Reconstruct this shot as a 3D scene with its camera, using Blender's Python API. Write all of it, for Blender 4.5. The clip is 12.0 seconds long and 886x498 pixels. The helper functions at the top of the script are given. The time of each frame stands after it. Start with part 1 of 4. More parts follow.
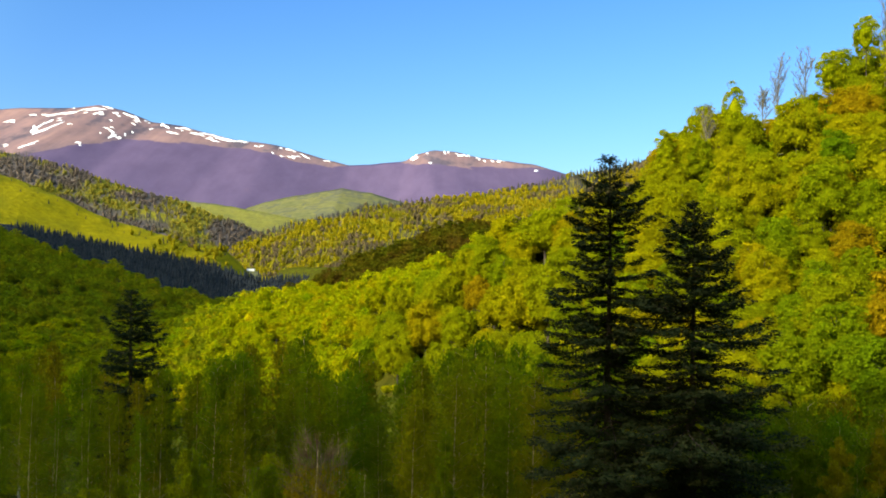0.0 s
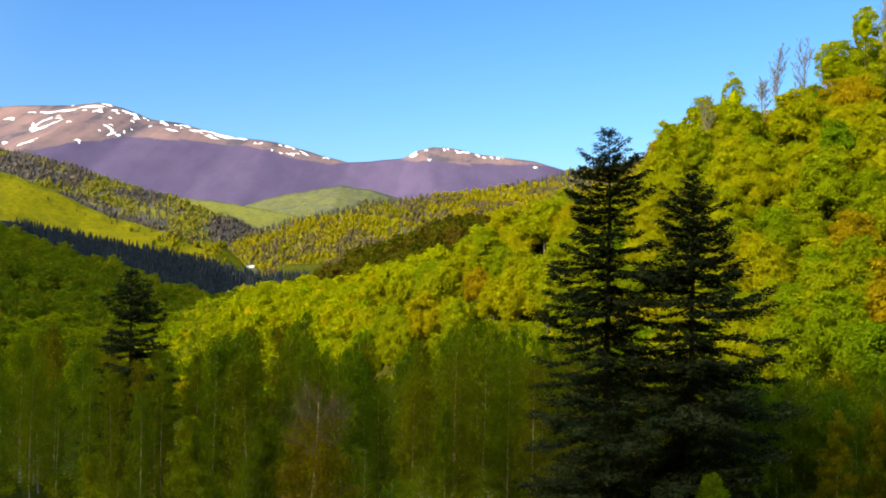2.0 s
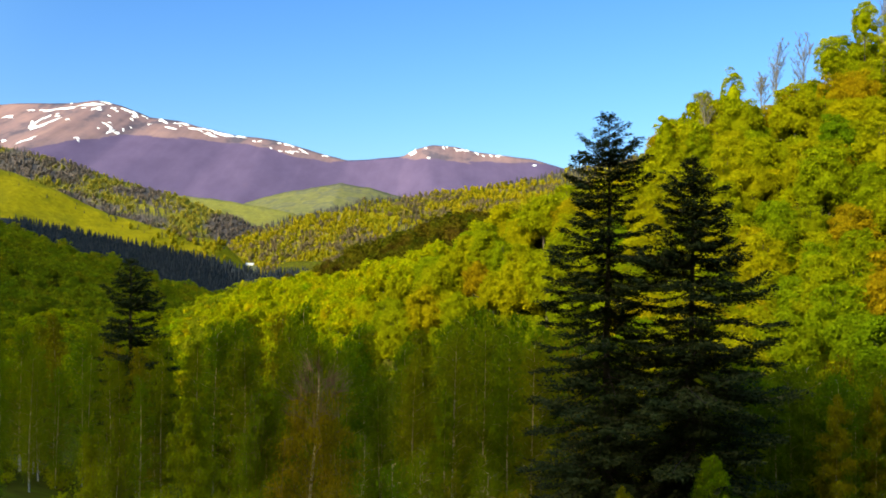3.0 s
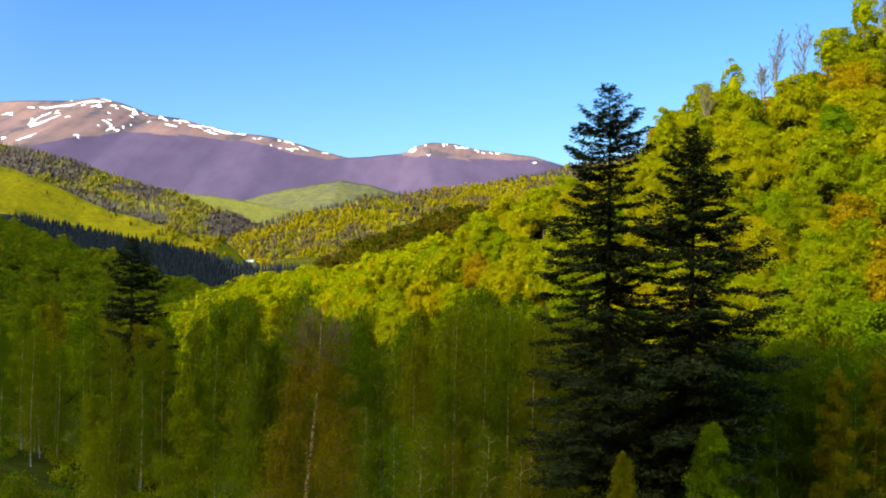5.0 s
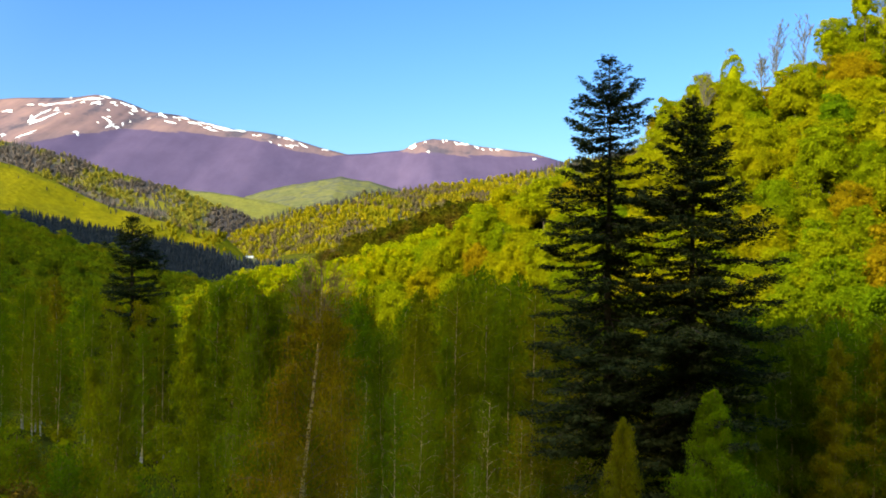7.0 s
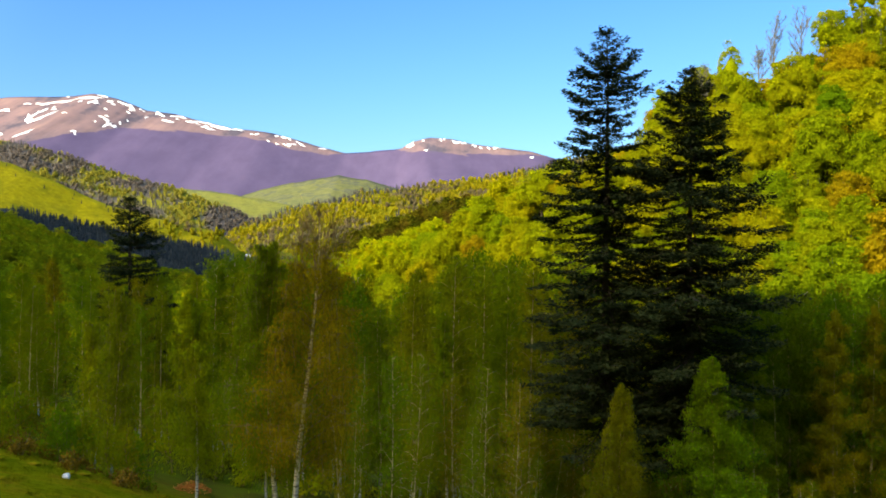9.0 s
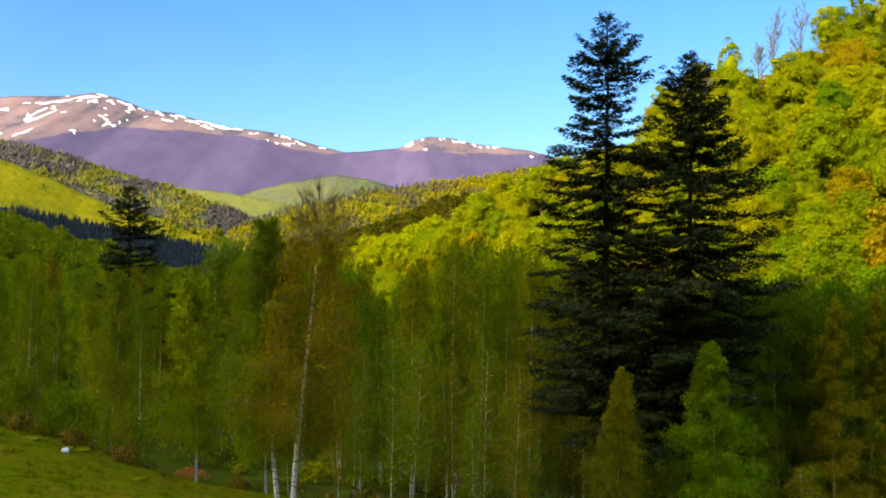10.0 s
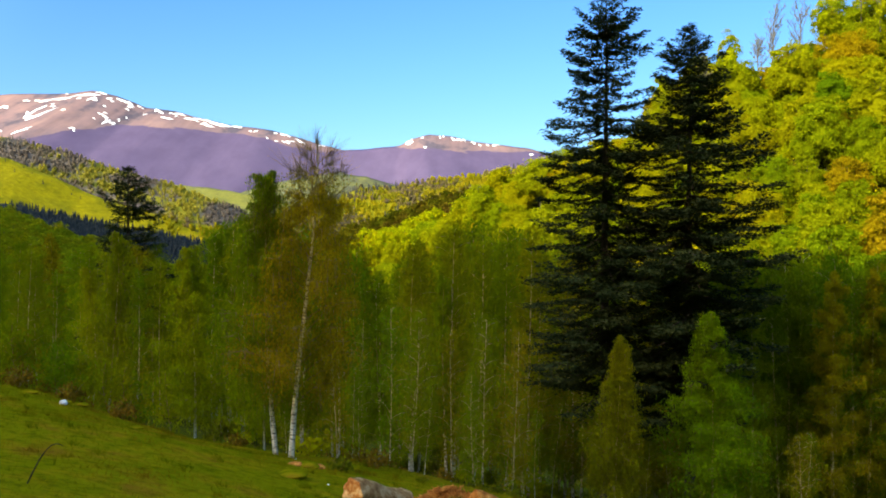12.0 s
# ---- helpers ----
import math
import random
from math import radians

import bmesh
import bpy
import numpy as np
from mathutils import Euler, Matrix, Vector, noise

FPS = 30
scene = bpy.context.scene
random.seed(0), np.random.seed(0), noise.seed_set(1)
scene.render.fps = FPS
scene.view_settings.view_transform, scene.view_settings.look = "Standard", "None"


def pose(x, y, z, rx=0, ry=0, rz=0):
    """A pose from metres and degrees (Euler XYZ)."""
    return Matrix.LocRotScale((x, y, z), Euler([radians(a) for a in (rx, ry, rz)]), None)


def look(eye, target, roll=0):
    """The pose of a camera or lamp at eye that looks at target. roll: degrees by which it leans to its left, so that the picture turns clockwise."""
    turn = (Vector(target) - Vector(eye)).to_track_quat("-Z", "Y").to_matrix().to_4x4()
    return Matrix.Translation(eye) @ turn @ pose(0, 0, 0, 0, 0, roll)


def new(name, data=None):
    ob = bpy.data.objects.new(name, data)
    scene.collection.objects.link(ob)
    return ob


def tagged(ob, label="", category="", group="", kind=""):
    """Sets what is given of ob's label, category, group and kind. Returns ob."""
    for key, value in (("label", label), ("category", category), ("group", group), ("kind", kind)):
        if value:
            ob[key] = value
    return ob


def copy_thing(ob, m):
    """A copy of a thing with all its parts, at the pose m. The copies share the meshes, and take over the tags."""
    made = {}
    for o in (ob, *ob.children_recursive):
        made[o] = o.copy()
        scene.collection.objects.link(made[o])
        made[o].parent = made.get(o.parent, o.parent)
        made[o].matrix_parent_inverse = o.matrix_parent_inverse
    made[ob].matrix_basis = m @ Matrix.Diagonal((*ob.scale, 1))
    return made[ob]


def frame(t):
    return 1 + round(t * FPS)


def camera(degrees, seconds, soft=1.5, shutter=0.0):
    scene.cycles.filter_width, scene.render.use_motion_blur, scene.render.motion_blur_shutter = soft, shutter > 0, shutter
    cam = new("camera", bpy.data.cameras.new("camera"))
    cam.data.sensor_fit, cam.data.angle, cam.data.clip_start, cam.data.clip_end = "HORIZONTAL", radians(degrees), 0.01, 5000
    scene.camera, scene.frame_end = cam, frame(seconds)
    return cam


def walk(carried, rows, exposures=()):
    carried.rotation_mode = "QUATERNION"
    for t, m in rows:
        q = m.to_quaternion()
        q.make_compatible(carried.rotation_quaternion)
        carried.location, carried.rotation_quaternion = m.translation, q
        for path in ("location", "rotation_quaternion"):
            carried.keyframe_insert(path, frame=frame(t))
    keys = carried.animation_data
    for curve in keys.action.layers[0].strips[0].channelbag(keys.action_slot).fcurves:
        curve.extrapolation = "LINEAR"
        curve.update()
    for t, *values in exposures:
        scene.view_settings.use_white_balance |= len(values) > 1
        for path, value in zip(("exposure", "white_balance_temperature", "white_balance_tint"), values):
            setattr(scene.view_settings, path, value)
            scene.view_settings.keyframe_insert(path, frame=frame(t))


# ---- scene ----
cam = camera(52.9, 12.0, 1.8)

# camera: a drone sinking slowly beside a spring wood
PATH = [
    (0, (0.185, 0.954, 12.916), (0.165, 2.954, 12.953), 0.4),
    (0.5, (0.195, 0.946, 12.484), (0.175, 2.945, 12.52), 0.4),
    (1, (0.205, 0.92, 11.997), (0.184, 2.919, 12.031), 0.3),
    (1.5, (0.201, 0.84, 11.437), (0.182, 2.84, 11.47), 0.3),
    (2, (0.181, 0.864, 10.876), (0.162, 2.864, 10.907), 0.3),
    (2.5, (0.167, 0.9, 10.314), (0.15, 2.9, 10.344), 0.3),
    (3, (0.124, 0.849, 9.74), (0.107, 2.848, 9.767), 0.3),
    (5, (0.07, 0.731, 7.505), (0.053, 2.731, 7.527), 0.3),
    (5.5, (0.048, 0.659, 7.018), (0.031, 2.659, 7.038), 0.2),
    (6, (0.036, 0.661, 6.494), (0.02, 2.661, 6.513), 0.2),
    (6.5, (0.033, 0.71, 5.954), (0.016, 2.71, 5.971), 0.2),
    (8.5, (0.065, 0.701, 3.664), (0.051, 2.701, 3.677), 0.2),
    (9, (0.042, 0.708, 3.107), (0.03, 2.708, 3.12), 0.1),
    (9.5, (0.031, 0.756, 2.542), (0.02, 2.756, 2.554), 0.2),
    (10, (0.021, 0.804, 1.973), (0.01, 2.804, 1.985), 0.1),
    (10.5, (0.004, 0.838, 1.419), (-0.006, 2.838, 1.43), 0.1),
    (11, (-0.002, 0.846, 0.867), (-0.013, 2.846, 0.878), 0.1),
    (11.5, (0.022, 0.854, 0.336), (0.012, 2.854, 0.346), 0.1),
    (12, (0.081, 0.853, -0.077), (0.071, 2.853, -0.069), 0.1),
]
walk(cam, [(t, look(eye, target, roll)) for t, eye, target, roll in PATH], exposures=[(0.0, 1.35), (3.0, 1.38), (6.0, 1.45), (9.0, 1.54), (12.0, 1.63)])

# ---- light ----
SUN_ELEVATION, SUN_SIDE = radians(27), radians(40)
to_sun = Vector((-math.sin(SUN_SIDE) * math.cos(SUN_ELEVATION), -math.cos(SUN_SIDE) * math.cos(SUN_ELEVATION), math.sin(SUN_ELEVATION)))
world = bpy.data.worlds.new("sky")
scene.world = world
world.use_nodes = True
wn = world.node_tree
sky = wn.nodes.new("ShaderNodeTexSky")
sky.sky_type, sky.sun_disc = "NISHITA", False
sky.sun_elevation, sky.sun_rotation = SUN_ELEVATION, math.atan2(to_sun.x, to_sun.y)
sky.air_density, sky.dust_density, sky.ozone_density = 1.0, 1.5, 2.5
vivid = wn.nodes.new("ShaderNodeHueSaturation")
vivid.inputs["Saturation"].default_value = 1.25
# the sky is pale and warm round the sun and deepens to blue on the far side
toward = wn.nodes.new("ShaderNodeVectorMath")
toward.operation = "DOT_PRODUCT"
toward.inputs[1].default_value = to_sun
heaven = wn.nodes.new("ShaderNodeTexCoord")
wn.links.new(heaven.outputs["Generated"], toward.inputs[0])
spread = wn.nodes.new("ShaderNodeMapRange")
spread.interpolation_type = "SMOOTHSTEP"
spread.inputs[1].default_value, spread.inputs[2].default_value = -0.3, 0.7
wn.links.new(toward.outputs["Value"], spread.inputs[0])
shade_of_blue = wn.nodes.new("ShaderNodeMix")
shade_of_blue.data_type = "RGBA"
shade_of_blue.inputs[6].default_value, shade_of_blue.inputs[7].default_value = (0.384, 0.485, 0.608, 1), (3.3, 2.8, 1.9, 1)
wn.links.new(spread.outputs[0], shade_of_blue.inputs[0])
clear_air = wn.nodes.new("ShaderNodeMix")
clear_air.data_type, clear_air.blend_type = "RGBA", "MULTIPLY"
clear_air.inputs[0].default_value = 1.0
wn.links.new(sky.outputs[0], vivid.inputs["Color"])
wn.links.new(vivid.outputs[0], clear_air.inputs[6])
wn.links.new(shade_of_blue.outputs[2], clear_air.inputs[7])
wn.links.new(clear_air.outputs[2], wn.nodes["Background"].inputs["Color"])
wn.nodes["Background"].inputs["Strength"].default_value = 0.15
sun = new("sun", bpy.data.lights.new("sun", "SUN"))
sun.data.energy, sun.data.angle, sun.data.color = 2.7, radians(0.5), (1.0, 0.88, 0.64)
sun.matrix_world = look((0, 0, 0), -to_sun)


# ---- materials ----
def material(name):
    m = bpy.data.materials.new(name)
    m.use_nodes = True
    return m, m.node_tree, m.node_tree.nodes["Principled BSDF"]


def link(nt, a, b):
    nt.links.new(a, b)


def ramp(nt, stops, fac=None):
    r = nt.nodes.new("ShaderNodeValToRGB")
    el = r.color_ramp.elements
    while len(el) < len(stops):
        el.new(0.5)
    for e, (p, c) in zip(el, stops):
        e.position, e.color = p, (*c, 1)
    if fac is not None:
        link(nt, fac, r.inputs[0])
    return r.outputs[0]


def noise_of(nt, scale, detail=4, rough=0.55, space="Object", stretch=None):
    tc = nt.nodes.new("ShaderNodeTexCoord")
    n = nt.nodes.new("ShaderNodeTexNoise")
    n.inputs["Scale"].default_value, n.inputs["Detail"].default_value, n.inputs["Roughness"].default_value = scale, detail, rough
    if stretch:
        mp = nt.nodes.new("ShaderNodeMapping")
        mp.inputs["Scale"].default_value = stretch
        link(nt, tc.outputs[space], mp.inputs[0])
        link(nt, mp.outputs[0], n.inputs["Vector"])
    else:
        link(nt, tc.outputs[space], n.inputs["Vector"])
    return n.outputs[0]


def blend(nt, fac, a, b, mode="MIX"):
    m = nt.nodes.new("ShaderNodeMix")
    m.data_type, m.blend_type = "RGBA", mode
    for value, socket in ((fac, m.inputs[0]), (a, m.inputs[6]), (b, m.inputs[7])):
        if isinstance(value, (int, float)):
            socket.default_value = value
        elif isinstance(value, tuple):
            socket.default_value = (*value, 1)
        else:
            link(nt, value, socket)
    return m.outputs[2]


def bump(nt, bsdf, height, strength, distance):
    b = nt.nodes.new("ShaderNodeBump")
    b.inputs["Strength"].default_value, b.inputs["Distance"].default_value = strength, distance
    link(nt, height, b.inputs["Height"])
    link(nt, b.outputs[0], bsdf.inputs["Normal"])


def foliage(name, tree_colours, leaf_colours, through_light=0.35, patch=0.0, relief=0.0):
    """Leaves: a colour for each tree, varied leaf by leaf, part of the light passing through."""
    m, nt, p = material(name)
    info = nt.nodes.new("ShaderNodeObjectInfo")
    geo = nt.nodes.new("ShaderNodeNewGeometry")
    per_tree = ramp(nt, tree_colours, noise_of(nt, patch, 2, 0.5) if patch else info.outputs["Random"])
    per_leaf = ramp(nt, leaf_colours, geo.outputs["Random Per Island"])
    colour = blend(nt, 1.0, per_tree, per_leaf, "MULTIPLY")
    d, tr, mix = nt.nodes.new("ShaderNodeBsdfDiffuse"), nt.nodes.new("ShaderNodeBsdfTranslucent"), nt.nodes.new("ShaderNodeMixShader")
    link(nt, colour, d.inputs[0])
    link(nt, colour, tr.inputs[0])
    if relief:
        # random tone of leaf clusters; its dark end also paints crevice shade
        cluster_tone_shade = ramp(nt, [(0.34, (0.68, 0.74, 0.6)), (0.5, (0.97, 0.97, 0.97)), (0.66, (1.22, 1.18, 1.1))], noise_of(nt, 1.7, 6, 0.72))
        colour = blend(nt, 0.9, colour, cluster_tone_shade, "MULTIPLY")
        link(nt, colour, d.inputs[0])
        bump(nt, d, noise_of(nt, 1.9, 5, 0.75), 1.0, relief)
    mix.inputs[0].default_value = through_light
    link(nt, d.outputs[0], mix.inputs[1])
    link(nt, tr.outputs[0], mix.inputs[2])
    link(nt, mix.outputs[0], nt.nodes["Material Output"].inputs[0])
    return m


def surface(name, stops, scale, rough=0.9, relief=0.0, fine=0.0, detail=5):
    m, nt, p = material(name)
    n = noise_of(nt, scale, detail)
    colour = ramp(nt, stops, n)
    if fine:
        colour = blend(nt, 0.35, colour, ramp(nt, [(0.3, (0.35, 0.35, 0.35)), (0.7, (1.3, 1.3, 1.3))], noise_of(nt, fine, 3)), "MULTIPLY")
    link(nt, colour, p.inputs["Base Color"])
    p.inputs["Roughness"].default_value = rough
    p.inputs["Specular IOR Level"].default_value = 0.05
    if relief:
        bump(nt, p, noise_of(nt, fine or scale * 4, 3), 0.8, relief)
    return m


LEAFVAR = [(0.0, (0.62, 0.66, 0.6)), (0.5, (1.0, 1.0, 1.0)), (1.0, (1.35, 1.25, 1.1))]
SOFTVAR = [(0.0, (0.78, 0.8, 0.78)), (0.5, (1.0, 1.0, 1.0)), (1.0, (1.22, 1.18, 1.1))]
beech_leaf = foliage("beech_leaf", [(0.0, (0.12, 0.2, 0.003)), (0.18, (0.28, 0.29, 0.003)), (0.38, (0.17, 0.24, 0.003)), (0.58, (0.33, 0.315, 0.003)), (0.78, (0.24, 0.285, 0.003)), (0.92, (0.33, 0.28, 0.003)), (1.0, (0.315, 0.235, 0.004))], SOFTVAR, 0.5, 0.0, 0.3)
beech_wood_leaf = foliage("beech_wood_leaf", [(0.32, (0.18, 0.25, 0.002)), (0.44, (0.31, 0.31, 0.002)), (0.53, (0.22, 0.27, 0.002)), (0.62, (0.33, 0.31, 0.002)), (0.74, (0.33, 0.26, 0.003))], SOFTVAR, 0.45, 0.09, 0.3)
# darker copy of the beech wood leaf; the hillside's shade is in the colour
painted_shade_leaf = foliage("painted_shade_leaf", [(0.32, (0.11, 0.15, 0.004)), (0.5, (0.16, 0.18, 0.004)), (0.68, (0.19, 0.17, 0.005))], SOFTVAR, 0.35, 0.06, 0.4)
# leaf colour darkened to stand for the shadow on the knoll
knoll_shade_leaf = foliage("knoll_shade_leaf", [(0.35, (0.05, 0.06, 0.003)), (0.5, (0.08, 0.075, 0.004)), (0.65, (0.075, 0.05, 0.006))], SOFTVAR, 0.3, 0.05, 0.9)
far_leaf = foliage("far_leaf", [(0.3, (0.18, 0.175, 0.006)), (0.44, (0.24, 0.205, 0.006)), (0.52, (0.22, 0.19, 0.008)), (0.56, (0.13, 0.105, 0.05)), (0.61, (0.12, 0.098, 0.06)), (0.65, (0.2, 0.18, 0.006)), (0.75, (0.15, 0.15, 0.008))], SOFTVAR, 0.55, 0.011)
# conifers lightened and greyed, distance haze put into the colour
hazed_ridge_needle = foliage("hazed_ridge_needle", [(0.0, (0.042, 0.043, 0.038)), (1.0, (0.055, 0.054, 0.045))], SOFTVAR, 0.2)
# yellow stops carry extra blue as haze over the ridge
hazed_ridge_leaf = foliage("hazed_ridge_leaf", [(0.3, (0.105, 0.09, 0.08)), (0.44, (0.13, 0.11, 0.09)), (0.46, (0.14, 0.12, 0.075)), (0.5, (0.2, 0.185, 0.025)), (0.7, (0.24, 0.21, 0.02))], SOFTVAR, 0.55, 0.007)
birch_leaf = foliage("birch_leaf", [(0.0, (0.11, 0.172, 0.002)), (0.35, (0.15, 0.185, 0.002)), (0.7, (0.18, 0.19, 0.002)), (0.88, (0.195, 0.18, 0.002)), (1.0, (0.205, 0.16, 0.003))], SOFTVAR, 0.5)
olive_leaf = foliage("olive_leaf", [(0.0, (0.15, 0.15, 0.002)), (1.0, (0.17, 0.162, 0.002))], SOFTVAR, 0.5)
lime_leaf = foliage("lime_leaf", [(0.0, (0.21, 0.23, 0.002)), (1.0, (0.24, 0.25, 0.002))], SOFTVAR, 0.5)
moss_leaf = foliage("moss_leaf", [(0.0, (0.125, 0.165, 0.002)), (1.0, (0.14, 0.175, 0.002))], SOFTVAR, 0.5)
amber_leaf = foliage("amber_leaf", [(0.0, (0.235, 0.21, 0.002)), (1.0, (0.255, 0.215, 0.003))], SOFTVAR, 0.5)
fresh_leaf = foliage("fresh_leaf", [(0.0, (0.13, 0.215, 0.002)), (1.0, (0.14, 0.225, 0.002))], SOFTVAR, 0.5)
catkin = foliage("catkin_leaf", [(0.0, (0.23, 0.17, 0.003)), (1.0, (0.25, 0.18, 0.003))], LEAFVAR, 0.45)
fir_needle = foliage("fir_needle", [(0.0, (0.027, 0.035, 0.012)), (1.0, (0.034, 0.041, 0.013))], LEAFVAR, 0.2)
# needles darkened for the hill's shade and tinted blue for haze
dimmed_far_needle = foliage("dimmed_far_needle", [(0.0, (0.013, 0.018, 0.024)), (1.0, (0.019, 0.024, 0.029))], LEAFVAR, 0.05)
bark = surface("bark", [(0.3, (0.05, 0.04, 0.032)), (0.7, (0.12, 0.1, 0.085))], 2.0, 0.95, 0.03, 14)
fir_bark = surface("fir_bark", [(0.3, (0.025, 0.02, 0.018)), (0.7, (0.07, 0.055, 0.045))], 2.0, 0.95, 0.03, 14)


def make_birch_bark():
    m, nt, p = material("birch_bark")
    tc = nt.nodes.new("ShaderNodeTexCoord")
    mp = nt.nodes.new("ShaderNodeMapping")
    mp.inputs["Scale"].default_value = (2.0, 2.0, 7.0)
    n = nt.nodes.new("ShaderNodeTexNoise")
    n.inputs["Scale"].default_value, n.inputs["Detail"].default_value = 1.6, 5
    link(nt, tc.outputs["Object"], mp.inputs[0])
    link(nt, mp.outputs[0], n.inputs["Vector"])
    white = ramp(nt, [(0.36, (0.04, 0.035, 0.03)), (0.48, (0.36, 0.34, 0.29)), (0.75, (0.54, 0.52, 0.46))], n.outputs[0])
    tan = ramp(nt, [(0.36, (0.08, 0.05, 0.03)), (0.46, (0.48, 0.35, 0.13)), (0.75, (0.6, 0.46, 0.2))], n.outputs[0])
    sep = nt.nodes.new("ShaderNodeSeparateXYZ")
    link(nt, tc.outputs["Object"], sep.inputs[0])
    up = nt.nodes.new("ShaderNodeMapRange")
    up.inputs[1].default_value, up.inputs[2].default_value = 1.6, 3.6
    link(nt, sep.outputs[2], up.inputs[0])
    link(nt, blend(nt, up.outputs[0], white, tan), p.inputs["Base Color"])
    p.inputs["Roughness"].default_value = 0.7
    return m


birch_bark = make_birch_bark()
twig_bark = surface("twig_bark", [(0.3, (0.15, 0.095, 0.035)), (0.7, (0.26, 0.175, 0.07))], 1.0, 0.9)



def make_ground():
    m, nt, p = material("meadow_and_leaf_litter")
    tc = nt.nodes.new("ShaderNodeTexCoord")
    sep = nt.nodes.new("ShaderNodeSeparateXYZ")
    link(nt, tc.outputs["Object"], sep.inputs[0])
    turf = ramp(nt, [(0.3, (0.096, 0.102, 0.001)), (0.47, (0.118, 0.114, 0.002)), (0.56, (0.155, 0.12, 0.003)), (0.66, (0.14, 0.08, 0.006))], noise_of(nt, 0.45, 6, 0.65))
    turf = blend(nt, 0.6, turf, ramp(nt, [(0.35, (0.35, 0.36, 0.35)), (0.5, (0.95, 0.95, 0.95)), (0.68, (1.25, 1.2, 1.1))], noise_of(nt, 2.2, 6, 0.65)), "MULTIPLY")
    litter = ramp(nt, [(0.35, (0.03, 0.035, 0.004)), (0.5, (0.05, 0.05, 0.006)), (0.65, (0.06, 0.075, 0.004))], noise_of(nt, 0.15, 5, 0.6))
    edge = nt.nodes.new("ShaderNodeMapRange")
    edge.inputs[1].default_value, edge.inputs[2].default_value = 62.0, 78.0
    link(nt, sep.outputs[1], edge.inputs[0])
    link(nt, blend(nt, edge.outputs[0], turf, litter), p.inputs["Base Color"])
    p.inputs["Roughness"].default_value = 1.0
    p.inputs["Specular IOR Level"].default_value = 0.0
    bump(nt, p, noise_of(nt, 4.0, 4), 0.7, 0.06)
    return m


grass = make_ground()
blade = foliage("grass_blade", [(0.36, (0.09, 0.105, 0.001)), (0.48, (0.118, 0.118, 0.001)), (0.56, (0.155, 0.12, 0.002)), (0.64, (0.15, 0.085, 0.004))], SOFTVAR, 0.6, 0.3)


# ---- mesh helpers ----
def mesh_from(name, verts, faces_idx, sizes):
    """A mesh from numpy arrays: vertices (n, 3), corner indices, corners of each face."""
    me = bpy.data.meshes.new(name)
    me.vertices.add(len(verts))
    me.vertices.foreach_set("co", np.asarray(verts, np.float32).ravel())
    me.loops.add(len(faces_idx))
    me.loops.foreach_set("vertex_index", np.asarray(faces_idx, np.int32))
    me.polygons.add(len(sizes))
    starts = np.concatenate(([0], np.cumsum(sizes)[:-1])).astype(np.int32)
    me.polygons.foreach_set("loop_start", starts)
    me.update(calc_edges=True)
    return me


def smooth(me):
    me.polygons.foreach_set("use_smooth", np.ones(len(me.polygons), bool))
    return me


def part(name, me, mat, parent=None, label=""):
    ob = new(name, me)
    if not me.materials:
        me.materials.append(mat)
    ob.parent = parent
    return tagged(ob, label)


